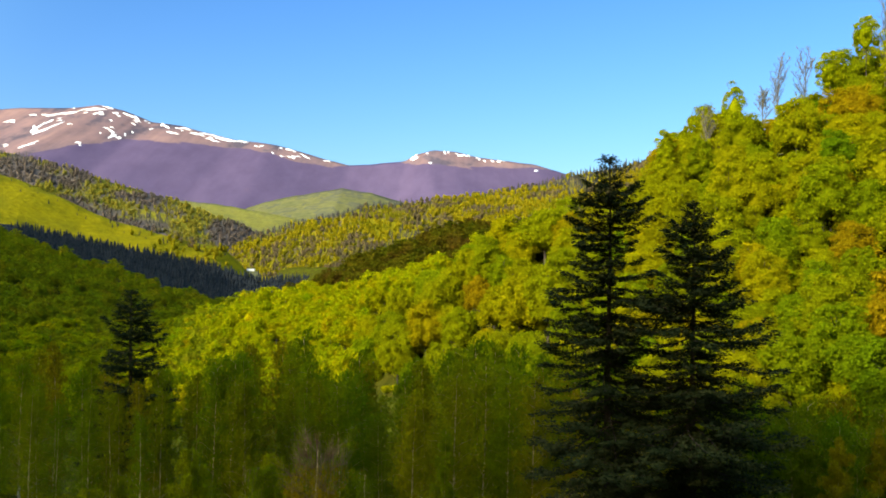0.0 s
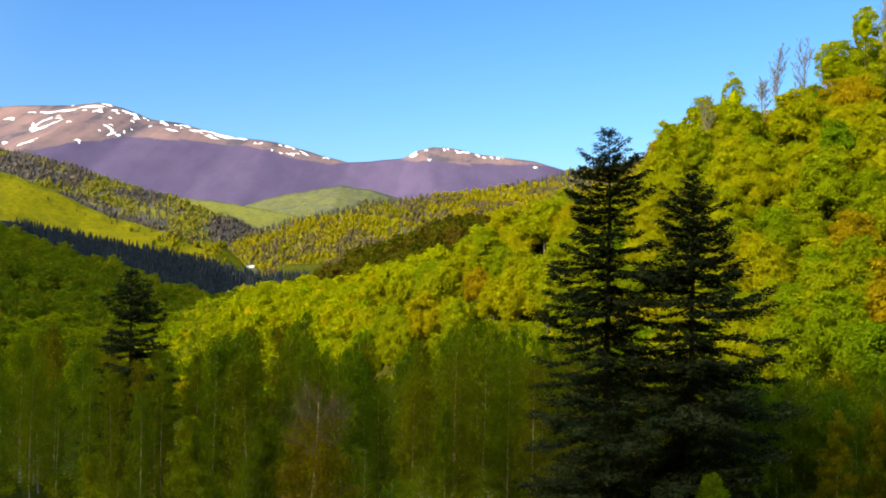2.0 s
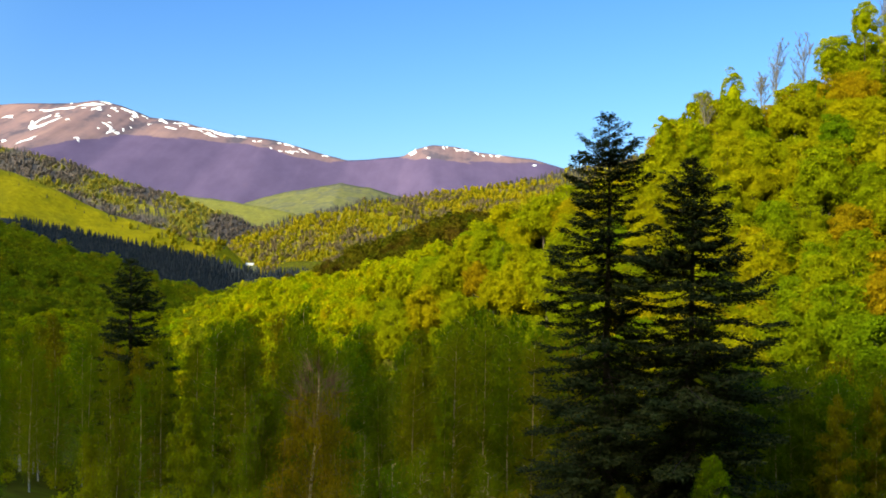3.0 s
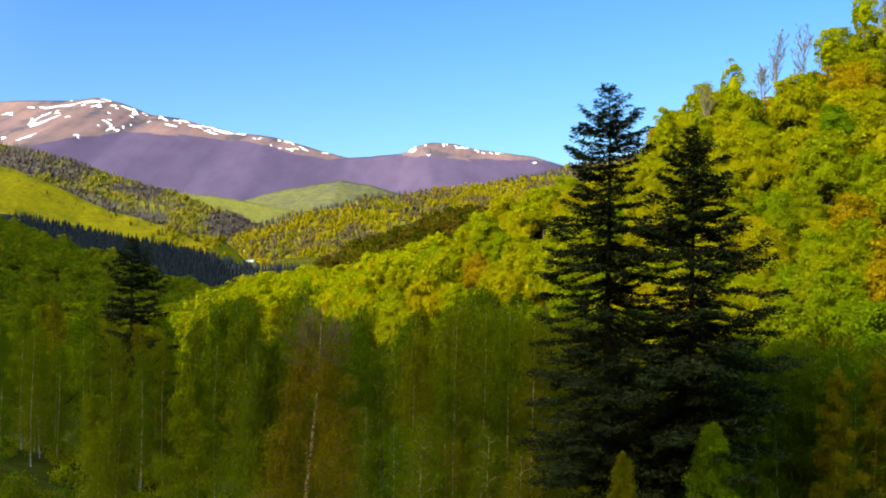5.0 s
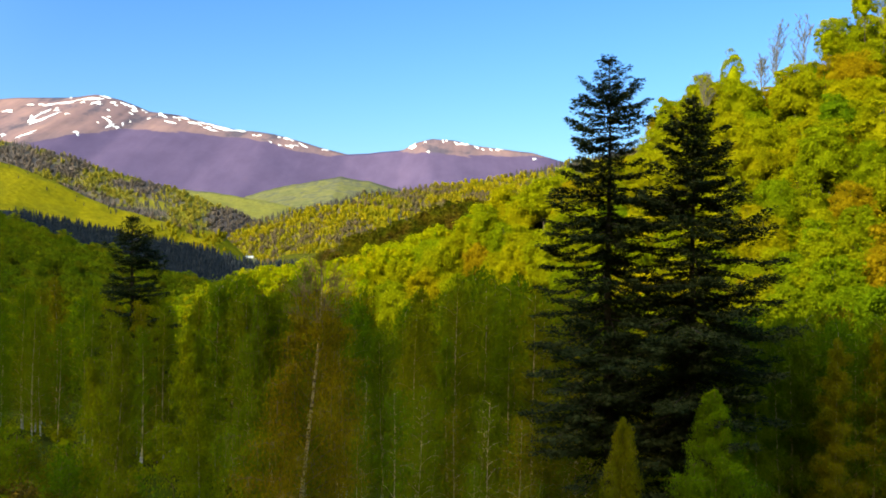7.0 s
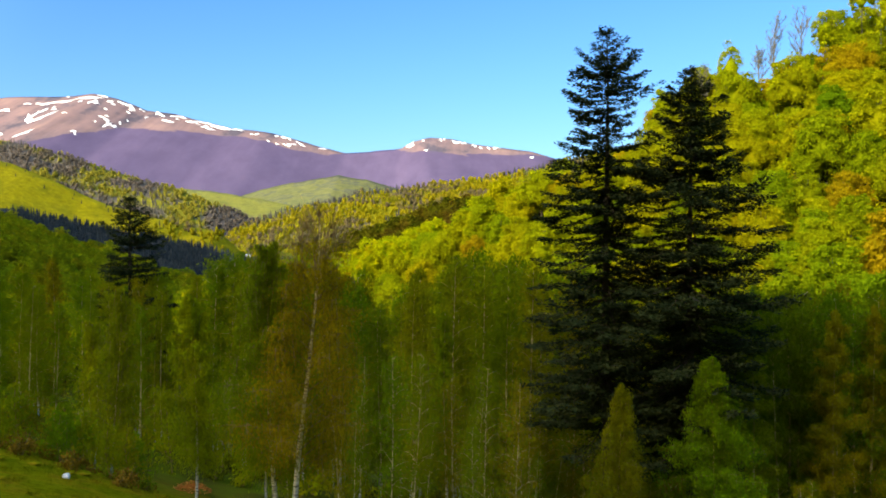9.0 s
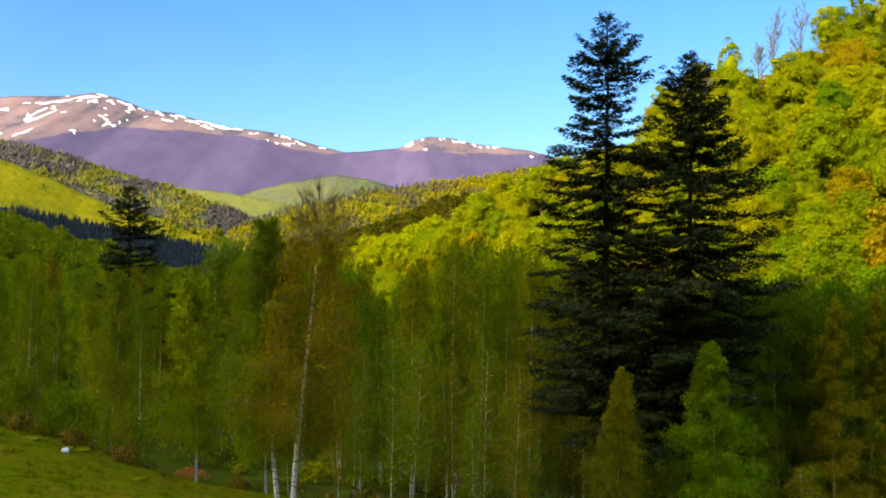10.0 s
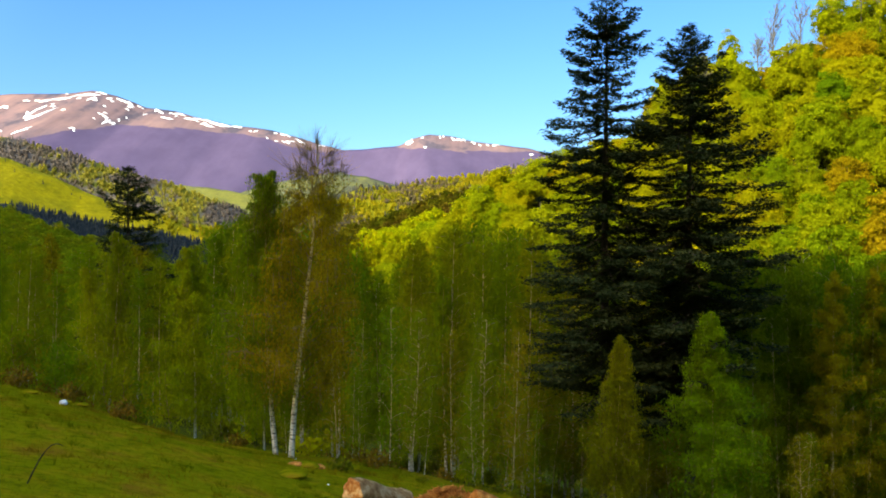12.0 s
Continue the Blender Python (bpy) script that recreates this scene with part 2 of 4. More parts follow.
class Geo:
    """Collects vertices and faces of one mesh."""

    def __init__(self):
        self.v, self.f, self.s, self.n = [], [], [], 0

    def add(self, verts, faces):
        faces = np.asarray(faces, np.int64)
        self.v.append(np.asarray(verts, np.float64))
        self.f.append((faces + self.n).ravel())
        self.s.append(np.full(len(faces), faces.shape[1]))
        self.n += len(verts)

    def tube(self, points, radii, sides=6):
        pts = np.asarray(points, float)
        k = len(pts)
        d = np.gradient(pts, axis=0)
        d /= np.linalg.norm(d, axis=1)[:, None] + 1e-9
        ref = np.where(np.abs(d[:, 2:3]) > 0.8, [[1.0, 0, 0]], [[0, 0, 1.0]])
        a = np.cross(d, ref)
        a /= np.linalg.norm(a, axis=1)[:, None]
        b = np.cross(d, a)
        ang = np.arange(sides) * 2 * np.pi / sides
        ring = a[:, None] * np.cos(ang)[None, :, None] + b[:, None] * np.sin(ang)[None, :, None]
        verts = (pts[:, None] + ring * np.asarray(radii, float)[:, None, None]).reshape(-1, 3)
        i, j = np.meshgrid(np.arange(k - 1), np.arange(sides), indexing="ij")
        j2 = (j + 1) % sides
        self.add(verts, np.stack([i * sides + j, i * sides + j2, (i + 1) * sides + j2, (i + 1) * sides + j], -1).reshape(-1, 4))

    def leaves(self, centres, normals, length, width, along=None, plain=False):
        """Pointed four-cornered leaves, slightly folded; plain ones are three-cornered."""
        c, nrm = np.asarray(centres, float), np.asarray(normals, float)
        nrm = nrm / (np.linalg.norm(nrm, axis=1)[:, None] + 1e-9)
        t = RNG.normal(size=c.shape) if along is None else np.asarray(along, float)
        t = t - nrm * (t * nrm).sum(1)[:, None]
        t /= np.linalg.norm(t, axis=1)[:, None] + 1e-9
        b = np.cross(nrm, t)
        L, W = np.broadcast_to(length, len(c))[:, None] / 2, np.broadcast_to(width, len(c))[:, None] / 2
        if plain:
            self.add(np.stack([c - t * L + b * W, c - t * L - b * W, c + t * L], 1).reshape(-1, 3), np.arange(len(c) * 3).reshape(-1, 3))
            return
        quad = np.stack([c - t * L, c + b * W - nrm * W * 0.3, c + t * L, c - b * W - nrm * W * 0.3], 1).reshape(-1, 3)
        self.add(quad, np.arange(len(quad)).reshape(-1, 4))

    def arrays(self):
        return np.concatenate(self.v), np.concatenate(self.f), np.concatenate(self.s)

    def mesh(self, name, soft=False):
        me = mesh_from(name, *self.arrays())
        return smooth(me) if soft else me


RNG = np.random.default_rng(7)


def wobble(x, y, scale, seed=0.0):
    """Smooth unevenness of about -1 to 1 from a few waves."""
    x, y = np.asarray(x, float) / scale, np.asarray(y, float) / scale
    s = seed
    return (np.sin(x * 1.3 + y * 0.7 + s) + np.sin(-x * 0.8 + y * 1.6 + 2.1 * s) + np.sin(x * 2.3 - y * 1.9 + s * 3.7) * 0.6 + np.sin(x * 3.7 + y * 3.1 + s * 1.9) * 0.4) / 2.4


def soft_min(a, b, k):
    h = np.clip(0.5 + 0.5 * (b - a) / k, 0, 1)
    return b * (1 - h) + a * h - k * h * (1 - h)


def soft_max(a, b, k):
    return -soft_min(-a, -b, k)


# ---- the ground ----
SPUR_X = (-400, -230, -150, -97, -38, 3, 30, 42, 56, 68, 75, 84, 98, 118, 132, 146, 200, 400)
SPUR_Z = (-62, -44, -27, -16, -9, 2, 18, 19, 19, 27, 39, 45, 53, 53, 59, 71, 106, 183)
KNOLL_X = (-190, -110, -67, -19, 0, 35, 90, 200)
KNOLL_Z = (-40, -14, 10, 26, 32, 36, 40, 30)


def ground(x, y):
    """Height of the land: a meadow falling to a wooded hollow, a spur rising beyond it, unseen hills at the side and
    behind that block the sun.
    """
    x, y = np.asarray(x, float), np.asarray(y, float)
    meadow = -8.8 - 0.22 * (np.clip(x, -60, 25) + 5) * np.interp(y, (-80, 20, 130, 220), (0.5, 1, 1, 0)) - 0.15 * (np.clip(y, -60, 400) - 36)
    meadow = meadow - np.interp(y, (44.5, 48, 52, 60, 75, 83, 106, 127, 200), (0, 1.1, 2.1, 3, 3.6, 4, 6.3, 10, 12))
    meadow = meadow - 0.75 * np.exp(-((x + 11.5) / 6.5) ** 2 - ((y - 45) / 7) ** 2) - 2.0 * np.exp(-((x + 20) / 12) ** 2 - ((y - 73) / 14) ** 2)
    meadow = soft_max(meadow, np.full_like(meadow, -42.0), 10)
    meadow = meadow + 0.85 * np.exp(-((x - 1.5) / 2.5) ** 2 - ((y - 31) / 3) ** 2)
    meadow = meadow + 0.12 * wobble(x, y, 3.0) + 0.25 * wobble(x, y, 11.0, 1.0)
    slope = np.interp(x, (-60, -20, 20, 100), (0.3, 0.42, 0.56, 0.62)) * (y - 200) + 0.45 * (x - 95) - 18
    cap = np.interp(x, SPUR_X, SPUR_Z) - 0.3 * np.clip(y - np.interp(x, (-150, -40, 0, 60), (560, 470, 360, 350)), 0, None)
    cap = cap + 3 * wobble(x, y, 40, 2.0)
    spur = soft_min(slope, cap, 12)
    bench = -14 + 0.22 * (y - 186) + 0.3 * (x - 82) - 0.9 * np.clip(176 - y, 0, None) - 0.5 * np.clip(58 - x, 0, None)
    spur = soft_max(spur, np.minimum(bench, 8), 6)
    knoll = np.interp(x, KNOLL_X, KNOLL_Z) - 0.32 * np.abs(y - 680) + 2 * wobble(x, y, 60, 6.0)
    spur = np.maximum(spur, knoll)
    left = -0.33 * x - 113 + 17 * np.exp(-((y - 380) / 130) ** 2) + 4 * wobble(x, y, 70, 3.0)
    left = np.where(y > 900, left - 0.6 * (y - 900), left)
    left = np.where(y < 330, left - 0.5 * (330 - y), left)
    left = np.minimum(left, 140)
    # out-of-view hills, shaped to shade the foreground and the left hillside
    back = np.interp(y, (-1100, -600, -40), (560, 510, -4)) - 0.55 * np.clip(x - 150, 0, None) - 4
    back = np.where(y > -40, -200, back)
    side = np.clip(-0.67 * x - 80, -200, 830) - 0.6 * np.abs(y - 20)
    back = np.maximum(back, side)
    z = soft_max(meadow, spur, 6)
    z = np.where(x < -100, soft_max(z, left, 8), z)
    return np.maximum(z, back)


def graded(lo, hi, fine_lo, fine_hi, step, growth=1.12):
    out = list(np.arange(fine_lo, fine_hi + step, step))
    s = step
    while out[-1] < hi:
        s *= growth
        out.append(out[-1] + s)
    s = step
    while out[0] > lo:
        s *= growth
        out.insert(0, out[0] - s)
    return np.array(out)


def sheet(name, xs, ys, height):
    X, Y = np.meshgrid(xs, ys)
    Z = height(X, Y)
    nx, ny = len(xs), len(ys)
    i, j = np.meshgrid(np.arange(ny - 1), np.arange(nx - 1), indexing="ij")
    f = np.stack([i * nx + j, i * nx + j + 1, (i + 1) * nx + j + 1, (i + 1) * nx + j], -1).reshape(-1, 4)
    return smooth(mesh_from(name, np.stack([X, Y, Z], -1).reshape(-1, 3), f.ravel(), np.full(len(f), 4)))


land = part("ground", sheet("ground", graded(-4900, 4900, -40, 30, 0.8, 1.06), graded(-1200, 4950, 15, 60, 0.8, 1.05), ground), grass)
tagged(land, "rough green meadow falling into a wooded hollow", "ground", kind="structure")


# ---- distant hills ----
def ridge(name, label, crest_x, crest_z, y0, run, fall, mat, rough=6.0, steps=(120, 26), back=300, ripple=1.0):
    """A hill: a crest at distance y0, a front slope of a given run and fall, and a back slope."""
    xs = np.linspace(crest_x[0], crest_x[-1], steps[0])
    s = np.concatenate((np.linspace(-0.6, -0.1, 4), np.linspace(0, 1, steps[1])))
    X, S = np.meshgrid(xs, s)
    Zc = np.interp(X, crest_x, crest_z)
    Y = y0 - np.where(S > 0, S * run, S * back)
    Z = Zc - np.abs(S) * fall + ripple * rough * (wobble(X, Y, rough * 14, y0) * np.clip(np.abs(S) * 4, 0.15, 1) + 0.35 * wobble(X, Y, rough * 4, y0 + 1))
    nx, ny = len(xs), len(s)
    i, j = np.meshgrid(np.arange(ny - 1), np.arange(nx - 1), indexing="ij")
    f = np.stack([i * nx + j, (i + 1) * nx + j, (i + 1) * nx + j + 1, i * nx + j + 1], -1).reshape(-1, 4)
    ob = part(name, smooth(mesh_from(name, np.stack([X, Y, Z], -1).reshape(-1, 3), f.ravel(), np.full(len(f), 4))), mat)
    tagged(ob, label, "hill", kind="structure")
    return ob


TREE_LINE = ((-2200, 0.40), (-1773, 0.411), (-1637, 0.514), (-1505, 0.585), (-1208, 0.575), (-983, 0.57), (-755, 0.51), (-575, 0.486), (-449, 0.52), (-290, 0.53), (-180, 0.492), (135, 0.48), (535, 0.492))


def mountain_surface():
    m, nt, p = material("hazed_mountain_slope")
    tc = nt.nodes.new("ShaderNodeTexCoord")
    sep = nt.nodes.new("ShaderNodeSeparateXYZ")
    link(nt, tc.outputs["Object"], sep.inputs[0])
    # grey-brown bare forest with the blue of distance haze mixed into its colour
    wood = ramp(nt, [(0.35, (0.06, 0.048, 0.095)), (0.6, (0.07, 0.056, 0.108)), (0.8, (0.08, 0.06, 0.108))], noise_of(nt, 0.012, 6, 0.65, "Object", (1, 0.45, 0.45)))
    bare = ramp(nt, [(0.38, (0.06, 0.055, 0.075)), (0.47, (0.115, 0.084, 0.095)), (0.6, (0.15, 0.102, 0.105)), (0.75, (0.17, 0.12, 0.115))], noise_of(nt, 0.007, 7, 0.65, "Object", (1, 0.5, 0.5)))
    mp = nt.nodes.new("ShaderNodeMapping")
    mp.inputs["Scale"].default_value = (1.0, 0.05, 0.05)
    gully = nt.nodes.new("ShaderNodeTexNoise")
    gully.inputs["Scale"].default_value, gully.inputs["Detail"].default_value = 0.045, 4
    link(nt, tc.outputs["Object"], mp.inputs[0])
    link(nt, mp.outputs[0], gully.inputs["Vector"])
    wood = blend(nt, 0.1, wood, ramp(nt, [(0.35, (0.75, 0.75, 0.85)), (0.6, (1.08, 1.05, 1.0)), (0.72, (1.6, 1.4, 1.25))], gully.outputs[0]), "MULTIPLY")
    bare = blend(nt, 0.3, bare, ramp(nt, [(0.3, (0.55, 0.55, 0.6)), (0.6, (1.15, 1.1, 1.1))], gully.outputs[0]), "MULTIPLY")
    # the height of the tree line along the range, in kilometres
    east = nt.nodes.new("ShaderNodeMapRange")
    east.inputs[1].default_value, east.inputs[2].default_value = -2200, 800
    link(nt, sep.outputs[0], east.inputs[0])
    tree_line = ramp(nt, [((x + 2200) / 3000, (z, z, z)) for x, z in TREE_LINE], east.outputs[0])
    add = nt.nodes.new("ShaderNodeMath")
    add.operation = "MULTIPLY_ADD"
    link(nt, noise_of(nt, 0.007, 8, 0.65), add.inputs[0])
    add.inputs[1].default_value = 70.0
    link(nt, sep.outputs[2], add.inputs[2])
    over = nt.nodes.new("ShaderNodeMath")
    over.operation = "MULTIPLY_ADD"
    link(nt, tree_line, over.inputs[0])
    over.inputs[1].default_value = -1000.0
    link(nt, add.outputs[0], over.inputs[2])
    line = nt.nodes.new("ShaderNodeMapRange")
    line.inputs[1].default_value, line.inputs[2].default_value = 31.0, 39.0
    link(nt, over.outputs[0], line.inputs[0])
    link(nt, blend(nt, line.outputs[0], wood, bare), p.inputs["Base Color"])
    p.inputs["Roughness"].default_value = 1.0
    p.inputs["Specular IOR Level"].default_value = 0.0
    return m


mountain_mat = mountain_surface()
# green dulled and blued; the haze of distance is in the colour
hazy_green = surface("hazed_pasture", [(0.35, (0.075, 0.083, 0.034)), (0.48, (0.095, 0.1, 0.034)), (0.54, (0.06, 0.065, 0.046)), (0.66, (0.088, 0.095, 0.038))], 0.014, 1.0, 0, 0.04)
pasture_green = surface("valley_pasture", [(0.35, (0.11, 0.115, 0.028)), (0.5, (0.135, 0.135, 0.026)), (0.62, (0.095, 0.1, 0.036))], 0.012, 1.0, 0, 0.09)
young_green = surface("young_growth", [(0.35, (0.085, 0.085, 0.001)), (0.5, (0.155, 0.135, 0.001)), (0.65, (0.12, 0.112, 0.002))], 0.016, 1.0, 2.5, 0.12)
# near-black floor, so gaps between the conifers read as shade
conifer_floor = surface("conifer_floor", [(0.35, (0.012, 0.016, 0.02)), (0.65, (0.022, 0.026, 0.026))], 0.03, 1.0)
bare_floor = surface("bare_wood_floor", [(0.35, (0.075, 0.063, 0.058)), (0.47, (0.1, 0.085, 0.07)), (0.53, (0.15, 0.14, 0.012)), (0.7, (0.16, 0.145, 0.01))], 0.007, 1.0, 0, 0.1)
forest_floor = surface("forest_floor", [(0.3, (0.12, 0.115, 0.003)), (0.47, (0.145, 0.13, 0.003)), (0.52, (0.09, 0.075, 0.04)), (0.6, (0.13, 0.12, 0.004))], 0.009, 1.0, 0, 0.2)

MOUNTAIN_X = (-3400, -3028, -2470, -2190, -1911, -1757, -1631, -1492, -1352, -1073, -877, -738, -626, -514, -402, -235, -179, -95, 17, 129, 268, 408, 492, 603, 1162, 2600)
MOUNTAIN_Z = (700, 743, 765, 779, 785, 799, 771, 715, 698, 626, 606, 567, 534, 506, 508, 528, 562, 584, 573, 548, 531, 514, 492, 458, 324, 150)
mountain = ridge("mountain", "bare brown mountain with snow patches, haze violet in its colour", MOUNTAIN_X, MOUNTAIN_Z, 4400, 1500, 640, mountain_mat, 18, (300, 54), 400, 0.35)
ridge("far_hill", "rounded green hill in the valley, haze in its pale colour", (-983, -740, -638, -496, -394, -293, -171, 33), (100, 215, 246, 272, 288, 272, 238, 120), 3200, 700, 260, hazy_green, 5)
ridge("pasture_slope", "smooth light green slope in the valley", (-1100, -915, -812, -727, -624, -521, -435, -350, -240), (190, 216, 203, 196, 180, 162, 142, 102, 30), 2700, 500, 170, pasture_green, 4)
ridge("valley_floor", "flat green valley floor", (-760, -600, -430, -300, -180), (6, 7, 5, 2, -4), 1800, 350, 30, hazy_green, 1.5)
ridge("wooded_ridge", "ridge of mixed bare and leafing forest", (-1437, -1145, -999, -853, -707, -634, -561, -502, -444, -356), (343, 294, 262, 214, 172, 143, 118, 92, 58, -10), 2300, 800, 330, bare_floor, 7)
ridge("young_slope", "smooth yellow-green slope of young growth", (-801, -672, -629, -586, -543, -501, -415, -346, -325, -300, -275), (181, 142, 127, 108, 88, 74, 50, 36, 18, -10, -50), 1350, 330, 130, young_green, 3)
ridge("valley_ridge", "long ridge of conifers and leafing beech", (-560, -507, -456, -400, -355, -203, -50, 127, 254, 356, 445, 782), (10, 40, 70, 88, 102, 140, 156, 181, 213, 232, 252, 320), 2000, 900, 330, forest_floor, 8)
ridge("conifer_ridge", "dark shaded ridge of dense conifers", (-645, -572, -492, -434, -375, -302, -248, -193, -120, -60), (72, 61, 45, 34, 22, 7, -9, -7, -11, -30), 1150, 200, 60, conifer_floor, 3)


# ---- trees ----
def ball(cuts):
    bm = bmesh.new()
    bmesh.ops.create_icosphere(bm, subdivisions=cuts, radius=1.0)
    v, f = np.array([p.co[:] for p in bm.verts]), np.array([[p.index for p in q.verts] for q in bm.faces])
    bm.free()
    return v, f


def beech_geo(height, width, clumps, per_clump, leaf, cuts=1, crown=0.5):
    """Trunk and limbs, and the leaves, of a leafing beech: a domed crown built of rounded boughs, each a shell of leafy sprays."""
    wood, leaf_geo = Geo(), Geo()
    lean = RNG.normal(size=2) * 0.4
    zs = np.linspace(-1.0, height * 0.85, 6)
    wood.tube(np.stack([lean[0] * (zs / height) ** 2, lean[1] * (zs / height) ** 2, zs], 1), np.linspace(0.34, 0.06, 6), 5)
    middle = np.array([0, 0, height * (1 - crown)])
    radii = np.array([width * RNG.uniform(0.88, 1.12), width * RNG.uniform(0.88, 1.12), height * crown])
    k = np.arange(clumps)
    h = 1 - 1.55 * (k + 0.5) / clumps
    ang = k * 2.399 + RNG.uniform(-0.6, 0.6, clumps)
    out = np.stack([np.sqrt(1 - h * h) * np.cos(ang), np.sqrt(1 - h * h) * np.sin(ang), h], 1)
    size = width * RNG.uniform(0.28, 0.5, clumps) * (18 / clumps) ** 0.3
    seat = middle + out * (radii * RNG.uniform(0.74, 1.04, (clumps, 1)) - size[:, None] * 0.8)
    for d in range(0, clumps, 2):
        foot = np.array([0, 0, min(seat[d][2] * (0.7 if crown > 0.4 else 0.92), height * (1.15 - crown))])
        wood.tube([foot, (foot + seat[d]) / 2 + [0, 0, 0.25], seat[d]], [0.1, 0.06, 0.02], 3)
    v, f = ball(cuts)
    leaf_geo.add(middle + v * radii * 0.55 * RNG.uniform(0.8, 1.1, (len(v), 1)), f)
    who = np.repeat(k, per_clump)
    n = len(who)
    m = RNG.normal(size=(n, 3)) + out[who] * 0.75 + [0, 0, 0.35]
    m /= np.linalg.norm(m, axis=1)[:, None]
    flat = np.array([1.0, 1.0, 0.78])
    pos = seat[who] + m * flat * size[who][:, None] * (RNG.uniform(0.5, 1.0, (n, 1)) + 0.4 * RNG.uniform(0, 1, (n, 1)) ** 4)
    each = leaf * RNG.uniform(0.55, 1.3, n)
    leaf_geo.leaves(pos, m + [0, -0.1, 0.25] + RNG.normal(size=m.shape) * 0.48, each * 1.7, each * 1.0, m * [1, 1, 0.2] + RNG.normal(size=m.shape) * 0.5, True)
    return wood, leaf_geo


def tree(name, label, wood, leaves, wood_mat, leaf_mat, m, category="tree", group=""):
    ob = new(name)
    ob.matrix_basis = m
    part("trunk", wood, wood_mat, ob)
    tagged(part("crown", leaves, leaf_mat, ob), kind="stuff")
    return tagged(ob, label, category, group)


def planted(x, y, scale=1.0, turn=0.0, sink=0.2):
    return Matrix.LocRotScale((x, y, float(ground(x, y)) - sink), Euler((0, 0, turn)), (scale,) * 3)


def spots(x0, x1, y0, y1, gap, keep, loose=0.4):
    """Jittered places on a grid, kept where keep() holds."""
    out = []
    for gx in np.arange(x0, x1, gap):
        for gy in np.arange(y0, y1, gap):
            x, y = gx + RNG.uniform(-loose, loose) * gap, gy + RNG.uniform(-loose, loose) * gap
            if keep(x, y):
                out.append((x, y))
    return out


# the beech wood on the sunlit spur: the nearest trees one by one
beeches, BEECH_TALL = [], (15.5, 19.0, 17.0, 18.0, 16.0, 20.0)
for k in range(6):
    w, lv = beech_geo(BEECH_TALL[k], RNG.uniform(6.2, 8.0), (34, 42, 30, 38, 32, 46)[k], 155, 0.46)
    beeches.append((w.mesh("beech_trunk", True), lv.mesh("beech_crown", True)))
near_spur = spots(-30, 185, 172, 345, 10.2, lambda x, y: abs(x) < 0.54 * y + 8 and ground(x, y) > -31 and (y - 200) * 0.62 + (x - 95) * 0.45 < np.interp(x, SPUR_X, SPUR_Z) + 42)
near_spur.sort(key=lambda p: p[1])
made = []
for k, (x, y) in enumerate(near_spur[:330]):
    v = k % 6
    m = planted(x, y, RNG.choice((0.7, 0.85, 0.95, 1.05, 1.2)) * RNG.uniform(0.9, 1.1), RNG.uniform(0, 6.28))
    if len(made) < 6:
        made.append(tree("beech_tree", "young-leaved yellow-green beech on a sunlit slope", *beeches[v], bark, beech_leaf, m, group="beeches on the slope"))
    else:
        copy_thing(made[v], Matrix.Translation(m.translation) @ Euler((0, 0, RNG.uniform(0, 6.28))).to_matrix().to_4x4()).scale = m.to_scale()


def woodland(name, label, places, variants, wood_mat, leaf_mat, lo=0.8, hi=1.2, height=ground):
    """Many trees as one mass: copies of a few variants, turned and scaled."""
    gw, gl = Geo(), Geo()
    for x, y in places:
        w, lv = variants[RNG.integers(len(variants))]
        a, s = RNG.uniform(0, 6.28), RNG.uniform(lo, hi)
        rot = np.array([[math.cos(a), -math.sin(a), 0], [math.sin(a), math.cos(a), 0], [0, 0, 1]]) * s
        base = np.array([x, y, float(height(x, y)) - 0.3])
        for g, src in ((gw, w), (gl, lv)):
            if src is None:
                continue
            v, f, sz = src
            g.v.append(v @ rot.T + base)
            g.f.append(f + g.n)
            g.s.append(sz)
            g.n += len(v)
    ob = part(name, gl.mesh(name, True), leaf_mat)
    tagged(ob, label, "forest", kind="stuff")
    if gw.n:
        tagged(part(name + "_trunks", gw.mesh(name + "_trunks"), wood_mat), "trunks and limbs among the leafing trees", "forest", kind="stuff")


mid_variants = []
for k in range(5):
    w, lv = beech_geo(RNG.uniform(14, 18), RNG.uniform(6.2, 8.0), 26, 56, 0.78)
    mid_variants.append((w.arrays(), lv.arrays()))
plain_variants = []
for k in range(4):
    w, lv = beech_geo(RNG.uniform(12, 15), RNG.uniform(5.8, 7.2), 18, 30, 1.0)
    plain_variants.append((w.arrays(), lv.arrays()))
rest = near_spur[330:] + spots(-210, 25, 300, 590, 10.4, lambda x, y: abs(x) < 0.54 * y and -48 < ground(x, y) and y < np.interp(x, (-150, -40, 0, 60), (580, 490, 400, 350)) and (y > 345 or x < -28))
knoll = spots(-170, 110, 590, 715, 11.5, lambda x, y: ground(x, y) > -22)
woodland("knoll_wood", "olive trees on a knoll, shade in their dark leaf colour", knoll, plain_variants, bark, knoll_shade_leaf, 1.0, 1.4)
woodland("beech_wood", "yellow-green spring beech wood on the spur", rest, mid_variants, bark, beech_wood_leaf, 0.75, 1.15)
low_variants = []
for k in range(3):
    w, lv = beech_geo(RNG.uniform(5.5, 7.5), RNG.uniform(3, 4), 9, 36, 0.6)
    low_variants.append((None, lv.arrays()))
low_places = spots(-30, 185, 176, 340, 7.2, lambda x, y: abs(x) < 0.53 * y and ground(x, y) > -31) + spots(58, 104, 190, 330, 7.0, lambda x, y: True)
